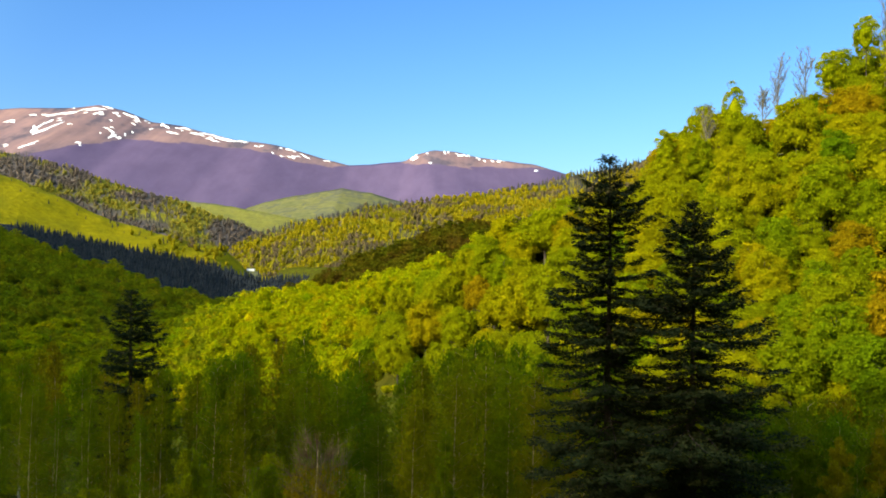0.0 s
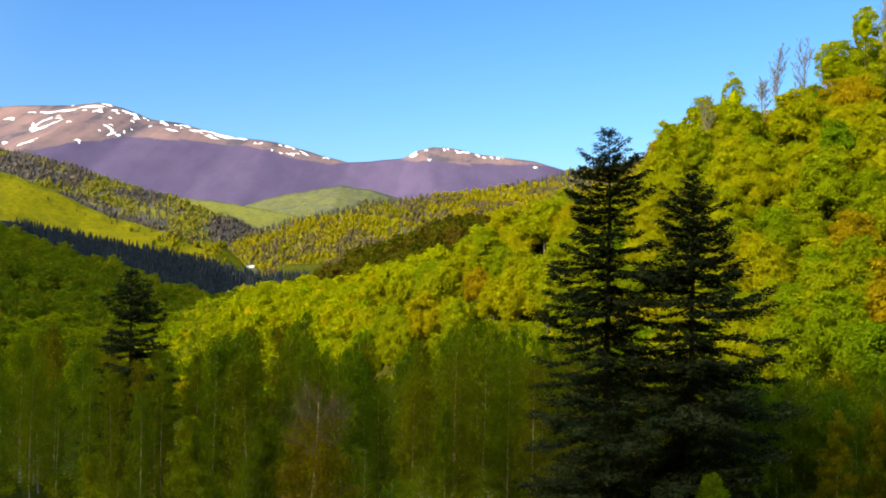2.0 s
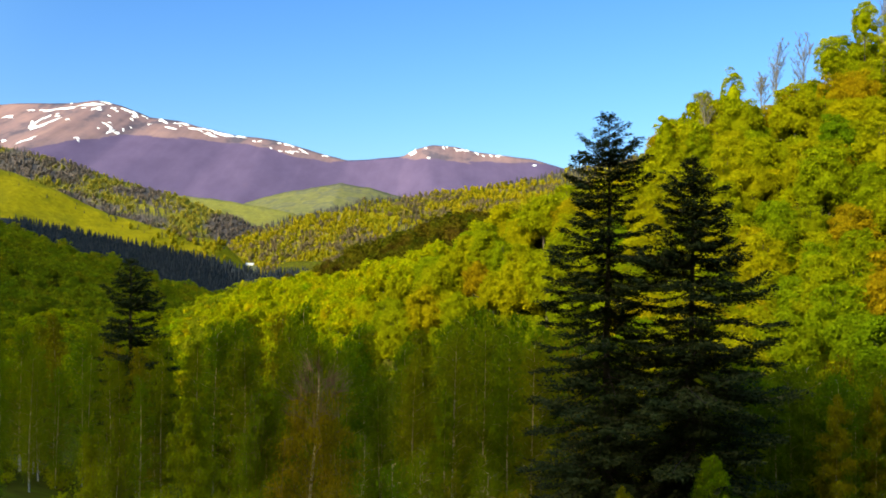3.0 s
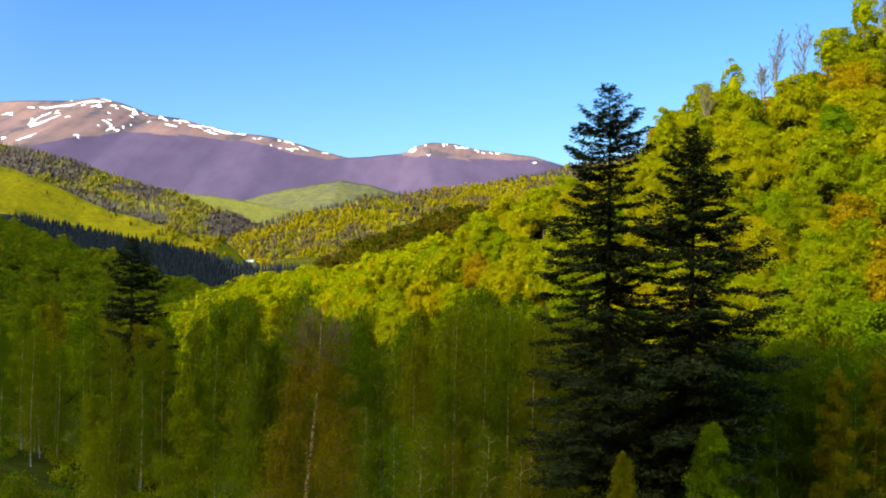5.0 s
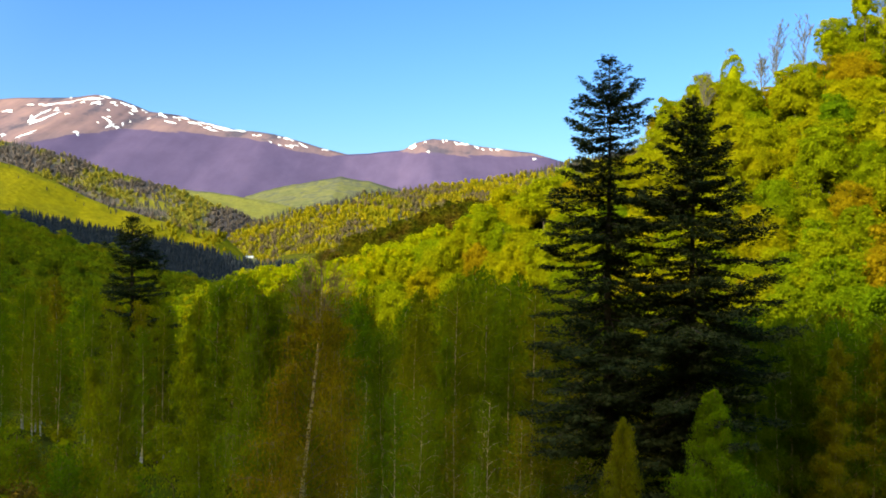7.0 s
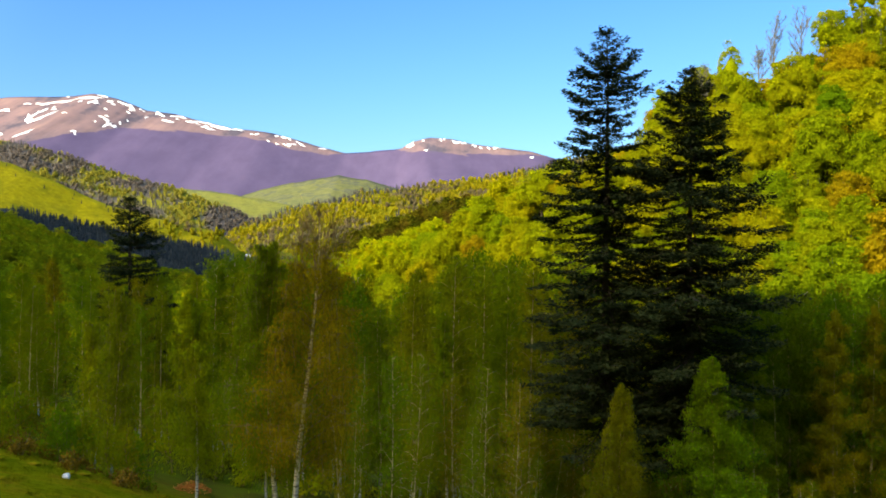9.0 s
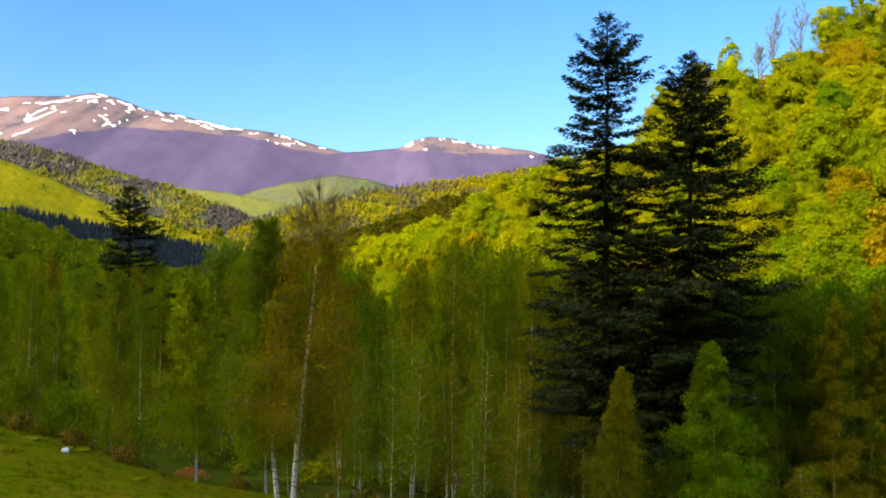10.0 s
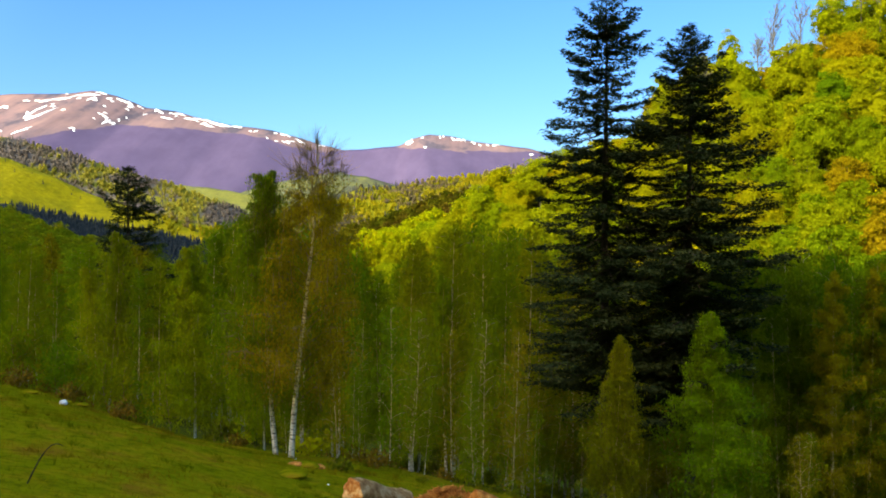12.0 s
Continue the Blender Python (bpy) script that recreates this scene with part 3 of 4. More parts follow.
woodland("beech_undergrowth", "yellow-green young growth under the beeches", low_places, low_variants, bark, beech_wood_leaf, 0.6, 1.2)
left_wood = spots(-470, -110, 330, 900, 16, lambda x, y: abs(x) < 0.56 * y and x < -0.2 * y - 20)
woodland("shaded_wood", "leafing wood on the shaded hillside, shade in its dark leaf colour", left_wood, plain_variants, bark, painted_shade_leaf, 1.0, 1.4)


# birches
def birch_geo(height, width, limbs, leaves, leaf, droop=1.0, bare_top=0.0, low=0.22, every=2, stout=0.0085, apart=False, lean=0.0, taper=0.8, fan=False):
    wood, leaf_geo, twig, limb_geos = Geo(), Geo(), Geo(), []
    zs = np.linspace(-0.8, height * 0.96, 12)
    ph = RNG.uniform(0, 6.28, 2)
    bend = lambda z: np.stack([lean * z + 0.2 * np.sin(z / height * 4 + ph[0]) - 0.2 * math.sin(ph[0]), 0.25 * np.sin(z / height * 3 + ph[1]), z], -1)
    r0 = height * stout
    wood.tube(bend(zs), np.clip(r0 * (1.15 - zs / height), 0.02, None), 7)
    per = max(1, leaves // limbs)
    loose = 0.12 + 0.1 * width / 3
    for k in range(limbs):
        u = low + (0.97 - low) * (k + RNG.uniform(0, 1)) / limbs
        z = u * height
        ang = k * 2.399 + RNG.uniform(-0.5, 0.5)
        reach = width * (1.05 - u) ** (taper if apart else 0.55) * (0.55 + 0.45 * min(1.0, (u - low) * 6)) * RNG.uniform(0.6, 1.1)
        rise = reach * RNG.uniform(0.7, 1.3)
        d = np.array([math.cos(ang), math.sin(ang), 0])
        s = np.linspace(0, 1, 5 if apart else 4)[:, None]
        path = bend(np.array([z]))[0] + d * reach * s + np.array([0, 0, 1.0]) * (rise * s - 0.5 * rise * s ** 2.5)
        wood_r = 0.25 * r0 * (1.2 - u)
        limb = Geo() if apart else wood
        limb.tube(path, np.linspace(max(wood_r, 0.02), 0.008, len(s)), 4 if apart else 3)
        limb_geos += [limb] if apart else []
        strands = max(3, per // 9)
        q = RNG.uniform(0.3 if fan else 0.0, 1.0, strands) ** 0.8
        top = np.stack([np.interp(q, s[:, 0], path[:, i]) for i in range(3)], 1)
        side = RNG.normal(size=(strands, 3)) * [0.5, 0.5, 0.15] * (min(1.0, 1.25 - u) if apart else 1.0)
        hang = RNG.uniform(0.4, 1.5, strands) * droop
        if fan and u > 0.74:
            for h in range(0, strands, 3):
                out = d * RNG.uniform(0.1, 0.75) + RNG.normal(size=3) * 0.28
                twig.tube([top[h], top[h] + out * 0.5 + [0, 0, 0.3], top[h] + out + [0, 0, 0.55]], [0.009, 0.007, 0.004], 3)
        for h in range(0, strands, every):
            twig.tube([top[h], top[h] + side[h] * 0.7 + [0, 0, 0.1], top[h] + side[h] - [0, 0, hang[h] * 0.7]], [0.01, 0.008, 0.005], 3)
        v = RNG.uniform(0, 1, (strands, 9, 1))
        pos = top[:, None] + side[:, None] * np.minimum(1, v * 2) - np.array([0, 0, 1.0]) * hang[:, None, None] * np.clip(v - 0.25, 0, 1)
        pos = pos.reshape(-1, 3) + RNG.normal(size=(strands * 9, 3)) * loose * (min(1.0, 1.25 - u) if apart else 1.0)
        if bare_top:
            pos = pos[pos[:, 2] < height * (1 - bare_top * RNG.uniform(0.4, 1.0, len(pos)))]
        n = RNG.normal(size=pos.shape) * [0.8, 0.8, 0.3] + [0, -0.5, 0.45]
        size = leaf * RNG.uniform(0.7, 1.3, len(pos))
        leaf_geo.leaves(pos, n, size * 1.7, size * 0.6, RNG.normal(size=pos.shape) * 0.45 - [0, 0, 1.0], True)
    return wood, twig, leaf_geo, limb_geos


def birch(name, label, geo, leaf_mat, m, group=""):
    ob = new(name)
    ob.matrix_basis = m
    part("trunk", geo[0], birch_bark, ob, "white birch trunk with dark marks")
    tagged(part("twig_spray", geo[1], twig_bark, ob, "fine hanging twigs"), kind="stuff")
    tagged(part("crown", geo[2], leaf_mat, ob), kind="stuff")
    for limb in geo[3] if len(geo) > 3 else ():
        part("limb", limb.mesh("birch_limb"), twig_bark, ob)
    return tagged(ob, label, "tree", group)


birch_set = []
for k in range(8):
    near = k < 5
    g = birch_geo(24, RNG.uniform(3.3, 4.6), 36, 7200 if near else 4200, 0.195 if near else 0.28, 1.4, 0.0, 0.12, 24, 0.005)
    birch_set.append((g[0].mesh("birch_trunk", True), g[1].mesh("birch_twigs"), g[2].mesh("birch_crown")))
birch_places = spots(-66, 72, 80, 128, 6.8, lambda x, y: abs(x) < 0.53 * y + 4 and (y > 84 + 0.25 * max(0, -x)) and (abs(x - 17) > 5 or y > 84))
birch_places += spots(-48, -6, 90, 104, 6.5, lambda x, y: abs(x) < 0.53 * y) + spots(24, 49, 81, 91, 3.3, lambda x, y: x < 0.53 * y + 2)
made_birch = {}
for k, (x, y) in enumerate(birch_places):
    v = k % 5 if y < 106 else 5 + k % 3
    goal = 1.6 + 1.6 * math.sin(x * 0.21) + RNG.uniform(-2.5, 1.5) - max(0.0, -x - 20) * 0.06 - 6.0 * min(1.0, max(0.0, (x - 22) / 8)) * (y > 92)
    goal = RNG.uniform(-2.0, 0.8) if x > 23 and y < 92 else goal
    s = (goal - float(ground(x, y))) / 24
    m = Matrix.Translation((x, y, float(ground(x, y)) - 0.1)) @ Euler((0, 0, RNG.uniform(0, 6.28))).to_matrix().to_4x4()
    if v not in made_birch:
        ob = made_birch[v] = birch("birch_tree", "slender birch with fresh green drooping foliage in the wood", birch_set[v], birch_leaf, m, "birches in the hollow")
    else:
        ob = copy_thing(made_birch[v], m)
    ob.scale = (s, s, s)

# slim young birches along the foot of the wood
slim_set = []
for k in range(4):
    g = birch_geo(13, 2.1, 22, 2600, 0.14, 0.9, 0.0, 0.2, 6, 0.0034)
    slim_set.append((g[0].mesh("birch_trunk", True), g[1].mesh("birch_twigs"), g[2].mesh("birch_crown")))
slim_made = {}
for k, (x, y) in enumerate(spots(-9, 25, 58, 86, 5.2, lambda x, y: abs(x) < 0.5 * y and not 8.5 < x * 70 / y < 24.5 or y > 78)):
    v, size = k % 4, RNG.uniform(0.6, 1.1)
    m = Matrix.Translation((x, y, float(ground(x, y)) - 0.1)) @ Euler((RNG.normal() * 0.03, RNG.normal() * 0.05, RNG.uniform(0, 6.28))).to_matrix().to_4x4()
    if v not in slim_made:
        ob = slim_made[v] = birch("birch_tree", "slim young white-trunked birch with sparse leaves", slim_set[v], birch_leaf, m, "slim birches at the foot of the wood")
    else:
        ob = copy_thing(slim_made[v], m)
    ob.scale = (size, size, size)

# the birches standing out in front of the wood: x, y, height, crown width, limbs, leaves
FRONT = ((-7.0, 41.5, 14.6, 4.5, 50, 21000), (-7.9, 42.2, 13.4, 3.3, 40, 21000), (-18.9, 51.0, 11.5, 2.2, 26, 7500), (11.9, 63.0, 14.2, 3.7, 50, 10000),
         (19.4, 66.5, 18.0, 6.1, 58, 23000), (33.5, 78.0, 24.5, 4.4, 38, 13000), (0.0, 83.0, 19.5, 2.9, 28, 6500), (-22.0, 56.0, 10.5, 2.3, 26, 8000), (30.0, 83.0, 25.5, 3.6, 34, 8000), (-17.2, 62.0, 14.5, 4.0, 34, 10000), (-13.4, 67.0, 15.5, 3.6, 32, 9000), (-24.3, 97.0, 22.5, 3.4, 30, 6000), (-23.5, 97.6, 22.0, 3.0, 28, 5000), (38.0, 81.0, 25.5, 4.2, 38, 12000), (26.5, 79.0, 22.5, 3.6, 34, 9000))
for k, (x, y, h, w, limbs, count) in enumerate(FRONT):
    brown = k == 0
    g = birch_geo(h, w, limbs, int(count * 1.9), 0.078 if y < 45 else 0.095 if y < 60 else 0.13, 1.0, 0.2 if brown else 0.0, 0.16, 7, 0.0085 if y < 45 else 0.0085 if y > 95 else 0.006, True, (0.055, -0.05)[k] if k < 2 else 0.0, 1.0 if k in (3, 4) else 0.75, brown)
    g = (g[0].mesh("birch_trunk", True), g[1].mesh("birch_twigs"), g[2].mesh("birch_crown"), g[3])
    birch("birch_tree", "tall birch with brown catkins and a bare top at the meadow" if brown else "young birch with fresh green leaves before the wood", g, {0: catkin, 1: moss_leaf, 7: lime_leaf, 3: olive_leaf, 4: fresh_leaf, 5: amber_leaf, 8: lime_leaf, 11: lime_leaf, 12: lime_leaf, 13: amber_leaf, 14: lime_leaf, 9: lime_leaf, 10: lime_leaf}.get(k, birch_leaf), planted(x, y, 1, 0, 0.1), "birches before the wood")


# firs
def fir(name, label, height, radius_at, clear, m, whorl=0.62):
    """A silver fir: trunk, whorled boughs, each with its flat sprays of needles. radius_at gives the bough length by the distance below the top."""
    ob = new(name)
    ob.matrix_basis = m
    wood = Geo()
    zs = np.linspace(-1, height, 14)
    wood.tube(np.stack([0.1 * np.sin(zs * 0.2), 0 * zs, zs], 1), np.clip(0.5 * (1 - zs / height) ** 0.9, 0.02, None) + 0.02, 8)
    part("trunk", wood.mesh("fir_trunk", True), fir_bark, ob, "straight dark trunk")
    z, k = height - 0.25, 0
    up_z = np.array([0, 0, 1.0])
    while z > clear:
        below = height - z
        for b in range(RNG.integers(5, 7)):
            k += 1
            ang = k * 2.399 + RNG.uniform(-0.3, 0.3)
            L = radius_at(below) * RNG.choice((0.5, 0.75, 0.95, 1.05, 1.2)) * RNG.uniform(0.9, 1.1)
            if RNG.uniform() < 0.08 and below > 5:
                continue
            up = np.interp(below, (0, 3, 8, 14, 22, 35), (0.9, 0.35, 0.02, -0.25, -0.42, -0.5))
            d = np.array([math.cos(ang), math.sin(ang), 0.0])
            side = np.array([-d[1], d[0], 0.0])
            s = np.linspace(0, 1, 7)[:, None]
            path = up_z * (z + RNG.uniform(-0.25, 0.25)) + d * L * s + up_z * L * (up * s + (0.3 - up * 0.1) * s ** 2.6 - 0.16 * s)
            path = path + side * 0.07 * L * np.sin(s * 3 + k) + up_z * 0.04 * L * np.sin(s * 6 + k * 1.7)
            bough, needle = Geo(), Geo()
            bough.tube(path, np.linspace(0.02 + 0.011 * L, 0.008, 7), 4)
            n = max(11, int(L / 0.09))
            q = np.sort(np.clip(RNG.choice((0.2, 0.42, 0.66, 0.88), n, p=(0.16, 0.24, 0.3, 0.3)) + RNG.normal(size=n) * 0.09, 0.05, 1.0))
            base = np.stack([np.interp(q, s[:, 0], path[:, i]) for i in range(3)], 1)
            sign = np.where(np.arange(n) % 2, 1.0, -1.0)[:, None]
            length = (0.28 + 0.26 * L * np.sin(np.clip(q * 2.6, 0.3, 3.0))[:, None]) * RNG.uniform(0.5, 0.9, (n, 1))
            out = d * RNG.uniform(0.5, 0.9, (n, 1)) + side * sign * RNG.uniform(0.4, 0.9, (n, 1)) + up_z * RNG.uniform(-0.28, 0.12, (n, 1))
            out /= np.linalg.norm(out, axis=1)[:, None]
            for step in (0.2, 0.6, 1.0):
                pos = base + out * length * step
                for turn in (-1, 1):
                    way = out + turn * 0.75 * np.cross(out, up_z) + RNG.normal(size=out.shape) * 0.12
                    sz = RNG.uniform(0.26, 0.55, n) * min(1.0, 0.4 + 0.22 * L)
                    needle.leaves(pos + way * sz[:, None] * 0.35 + up_z * RNG.normal(size=(n, 1)) * 0.07, up_z + RNG.normal(size=out.shape) * 0.35, sz, sz * 0.4, way)
            limb = part("bough", bough.mesh("fir_bough", True), fir_bark, ob)
            tagged(part("needle_spray", needle.mesh("fir_needles"), fir_needle, limb), kind="stuff")
        z -= whorl * RNG.uniform(0.6, 1.4) * np.interp(below, (0, 6, 12, 15, 20), (0.6, 0.95, 1.25, 1.0, 0.9))
    return tagged(ob, label, "tree", "dark firs")


RNG = np.random.default_rng(21)
# x, y, height of the top, lowest bough, bough length by distance below the top
FIRS = (("tall dark silver fir with gaps between its boughs", 13.4, 76.0, 22.2, 12, (0, 3, 6, 9, 11, 14, 20, 26, 32), (0.2, 2.0, 3.2, 2.4, 4.4, 4.0, 5.7, 6.4, 6.2), 0.66),
        ("dense dark silver fir beside a taller one", 19.4, 72.0, 18.0, 9.5, (0, 3, 5.5, 8, 10, 15, 19, 25, 30), (0.2, 2.0, 3.1, 4.1, 4.8, 5.7, 6.6, 5.4, 4.0), 0.55),
        ("lone dark fir rising from the birch wood", -36.9, 104.0, 9.9, 8, (0, 2, 4, 8, 11, 16, 22, 30), (0.2, 1.5, 2.4, 3.3, 3.9, 4.2, 4.2, 3.6), 0.75))
for label, x, y, top, clear, below, reach, gap in FIRS:
    g = float(ground(x, y))
    fir("fir_tree", label, top - g, lambda b: float(np.interp(b, below, reach)), clear, Matrix.Translation((x, y, g - 0.1)), gap)


# ---- far woods ----
def blob_variant(radius, height):
    """A far crown: an upright uneven mass with ragged leaf clumps round it."""
    g = Geo()
    v, f = ball(1)
    for k in range(2):
        at = np.array([RNG.uniform(-0.3, 0.3) * radius, RNG.uniform(-0.3, 0.3) * radius, height * (0.38, 0.64)[k]])
        g.add(v * RNG.uniform(0.75, 1.15, (len(v), 1)) * np.array([radius, radius, height * 0.4]) * (0.8, 0.62)[k] + at, f)
    n = RNG.normal(size=(16, 3)) + [0, -0.3, 0.3]
    n /= np.linalg.norm(n, axis=1)[:, None]
    g.leaves(n * [radius * 0.9, radius * 0.9, height * 0.42] * RNG.uniform(0.75, 1.1, (16, 1)) + [0, 0, height * 0.52], n + [0, 0, 0.3] + RNG.normal(size=n.shape) * 0.2, RNG.uniform(2.5, 4.0, 16), RNG.uniform(1.6, 2.4, 16), np.array([[0, 0, 1.0]]) + RNG.normal(size=n.shape) * 0.4, True)
    return None, g.arrays()


def spire_variant(radius, height):
    g = Geo()
    for k in range(3):
        z0, r = height * (0.1 + 0.26 * k), radius * (1 - 0.27 * k)
        n = 7
        ang = np.arange(n) * 6.283 / n + k
        ring = np.stack([r * np.cos(ang) * RNG.uniform(0.8, 1.15, n), r * np.sin(ang) * RNG.uniform(0.8, 1.15, n), np.full(n, z0)], 1)
        tip = np.array([[0, 0, z0 + height * (0.42 if k < 2 else 0.38)]])
        g.add(np.concatenate((ring, tip)), [[i, (i + 1) % n, n] for i in range(n)])
    return None, g.arrays()


blobs = [blob_variant(RNG.uniform(3.6, 5.6), RNG.uniform(12, 19)) for k in range(6)]
spires = [spire_variant(RNG.uniform(2.6, 3.6), RNG.uniform(17, 24)) for k in range(4)]


def on_hill(name):
    """Height of a hill's surface under a place, by a ray from above."""
    ob = bpy.data.objects[name]
    from mathutils.bvhtree import BVHTree
    me = ob.data
    tree_of = BVHTree.FromPolygons([v.co for v in me.vertices], [p.vertices[:] for p in me.polygons])

    def height(x, y):
        hit = tree_of.ray_cast(Vector((x, y, 2000)), Vector((0, 0, -1)))[0]
        return hit.z if hit else -500.0
    return height


def far_wood(hill, label, x0, x1, y0, y1, gap, conifers, keep=None, lo=0.4, hi=0.8, crest=0.0, leaf=far_leaf, needle=dimmed_far_needle):
    h = on_hill(hill)
    mix = lambda x, y: float(wobble(x, y, 90, 5.0)) + RNG.uniform(-0.5, 0.5) < conifers + crest * max(0.0, 1 - (y1 - y) / 110)
    all_spots = spots(x0, x1, y0, y1, gap, lambda x, y: abs(x) < 0.54 * y and h(x, y) > -60 and (keep is None or keep(x, y)), 0.9)
    dark = [p for p in all_spots if mix(*p)]
    light = [p for p in all_spots if p not in set(dark)]
    if light:
        woodland("far_beech_wood", label, light, blobs, bark, leaf, 0.55, 1.1, h)
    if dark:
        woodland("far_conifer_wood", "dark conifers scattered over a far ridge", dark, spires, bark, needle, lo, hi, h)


far_wood("valley_ridge", "yellow-green and bare grey trees on a far ridge", -480, 640, 1350, 2010, 9.4, -0.85, lambda x, y: y > 1745 or abs(x + 394 * y / 1745) > 16, 0.5, 0.9, 1.0, far_leaf, hazed_ridge_needle)
far_wood("wooded_ridge", "grey bare and green trees on a far ridge", -1300, -300, 1850, 2310, 10.0, -0.75, None, 0.45, 0.8, 0.6, hazed_ridge_leaf, hazed_ridge_needle)
far_wood("young_slope", "scattered dark bushes on the slope", -660, -330, 1322, 1349, 9, 2.0, lambda x, y: RNG.uniform() < 0.3, 0.2, 0.4)
far_wood("valley_floor", "leafing trees on the valley floor", -560, -200, 1480, 1790, 13, -0.5, lambda x, y: abs(x + 394 * y / 1745) > 11)
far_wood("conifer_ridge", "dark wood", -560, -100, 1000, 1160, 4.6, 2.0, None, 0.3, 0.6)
far_wood("young_slope", "leafing trees at the foot of the slope", -480, -335, 1240, 1345, 10, -2.0, lambda x, y: RNG.uniform() < 0.7 * np.interp(x, (-480, -340), (0, 1)))


# bare and tall trees along the skyline of the slope
def bare_geo(height):
    """A thin tree of ascending limbs and fine twigs; also gives the places of the twig ends."""
    wood, tips = Geo(), []

    def grow(foot, way, length, radius, level):
        s = np.linspace(0, 1, 4)[:, None]
        bend = (RNG.normal(size=3) * 0.08 + [0, 0, 0.1 * (level > 0)]) * length
        path = foot + way * length * s + bend * s ** 2
        wood.tube(path, np.maximum(np.linspace(radius, radius * 0.45, 4), 0.045), 4 if level < 2 else 3)
        tips.append(path[-1])
        if level < 3:
            for k in range((16, 6, 4)[level]):
                u = RNG.uniform(0.45 if level == 0 else 0.25, 1.0)
                a = RNG.uniform(0, 6.28)
                turn = np.array([math.cos(a) * 0.55, math.sin(a) * 0.55, 0.75 if level == 0 else 0.4]) + way * 0.35
                turn /= np.linalg.norm(turn)
                grow(foot + way * length * u + bend * u * u, turn, length * RNG.uniform(0.2, 0.3) * (1.2 - 0.4 * u if level == 0 else 1.4), radius * (0.4 if level == 0 else 0.55), level + 1)

    grow(np.array([0, 0, -0.5]), np.array([0, 0, 1.0]), height * 0.9, 0.3, 0)
    return wood, np.array(tips)


grey_twig = surface("grey_twig", [(0.3, (0.09, 0.085, 0.06)), (0.7, (0.16, 0.15, 0.11))], 1.0, 0.95)
spring_leaf = foliage("spring_leaf", [(0.0, (0.26, 0.31, 0.003)), (1.0, (0.31, 0.32, 0.003))], SOFTVAR, 0.55)
bud_leaf = foliage("bud_leaf", [(0.0, (0.2, 0.22, 0.04)), (1.0, (0.26, 0.26, 0.05))], SOFTVAR, 0.5)
RNG = np.random.default_rng(5)
for x, y, top, sprays in ((88.6, 310, 68.5, 160), (112.5, 309, 84.0, 60), (122.5, 311, 86.5, 60), (109.0, 313, 77.0, 160), (148.0, 306, 103.0, 60), (93.5, 313, 64.0, 90)):
    h = top - float(ground(x, y))
    ob = new("bare_tree")
    ob.matrix_basis = planted(x, y, 1, 0, 0.2)
    limbs, tips = bare_geo(h)
    part("trunk", limbs.mesh("bare_trunk"), grey_twig, ob)
    buds = Geo()
    at = tips[RNG.integers(len(tips), size=sprays)] + RNG.normal(size=(sprays, 3)) * 0.3
    buds.leaves(at, RNG.normal(size=at.shape) + [0, -0.6, 0.4], 0.5, 0.22)
    tagged(part("bud_spray", buds.mesh("bare_buds"), bud_leaf, ob, "first sparse pale green leaves"), kind="stuff")
    tagged(ob, "thin grey tree with few leaves on the ridge", "tree", "bare trees on the ridge")
# taller leafing beeches that stand up from the skyline: x, y, height of the top, crown width
for x, y, top, wide, share in ((98.4, 312, 79.5, 5.0, 0.44), (131.6, 312, 90.0, 5.2, 0.3), (141.5, 306, 101.0, 4.6, 0.24), (72.5, 303, 61.0, 4.2, 0.34), (80.5, 304, 59.0, 6.0, 0.4), (148.5, 300, 98.0, 6.5, 0.4)):
    h = top - float(ground(x, y))
    w, lv = beech_geo(h, wide, 34, 110, 0.4, 1, share)
    tree("beech_tree", "tall slender leafing beech above the ridge line", w.mesh("beech_trunk", True), lv.mesh("beech_crown"), bark, spring_leaf, planted(x, y), group="beeches on the slope")


# ---- snow on the mountain ----
snow_mat = surface("old_snow", [(0.3, (0.7, 0.74, 0.8)), (0.7, (0.86, 0.87, 0.88))], 0.02, 0.8)
mountain_height = on_hill("mountain")


def snow_patch(px, down, length, width, tilt):
    """An irregular patch of old snow lying on the mountain: place along the crest, metres below it, length, width and tilt."""
    n = 26
    ang = np.arange(n) * 6.283 / n
    r = 1 + 0.3 * np.sin(ang * 2 + px) + 0.28 * np.sin(ang * 3 + down) + 0.22 * np.sin(ang * 5 + px * 0.7) + 0.2 * np.sin(ang * 8 + down)
    u, v = np.cos(ang) * r * length * 0.46, np.sin(ang) * r * width * 0.2 + width * 0.25 * np.sin(np.cos(ang) * 3 + px)
    c, s_ = math.cos(tilt), math.sin(tilt)
    along, below = u * c - v * s_, u * s_ + v * c
    pts = []
    for ring in (1.0, 0.55, 0.0):
        for a, b in zip(along * ring, below * ring):
            x = px + a
            y = 4400 - max(3.0, (down + b)) * 1500 / 640
            pts.append((x, y, mountain_height(x, y) + 4.0 - 3.0 * (ring == 1.0)))
    f = [[k * n + i, k * n + (i + 1) % n, (k + 1) * n + (i + 1) % n, (k + 1) * n + i] for k in range(2) for i in range(n)]
    g = Geo()
    g.add(pts, f)
    part("snow_patch", g.mesh("snow_patch", True), snow_mat, mountain, "white patch of old snow")


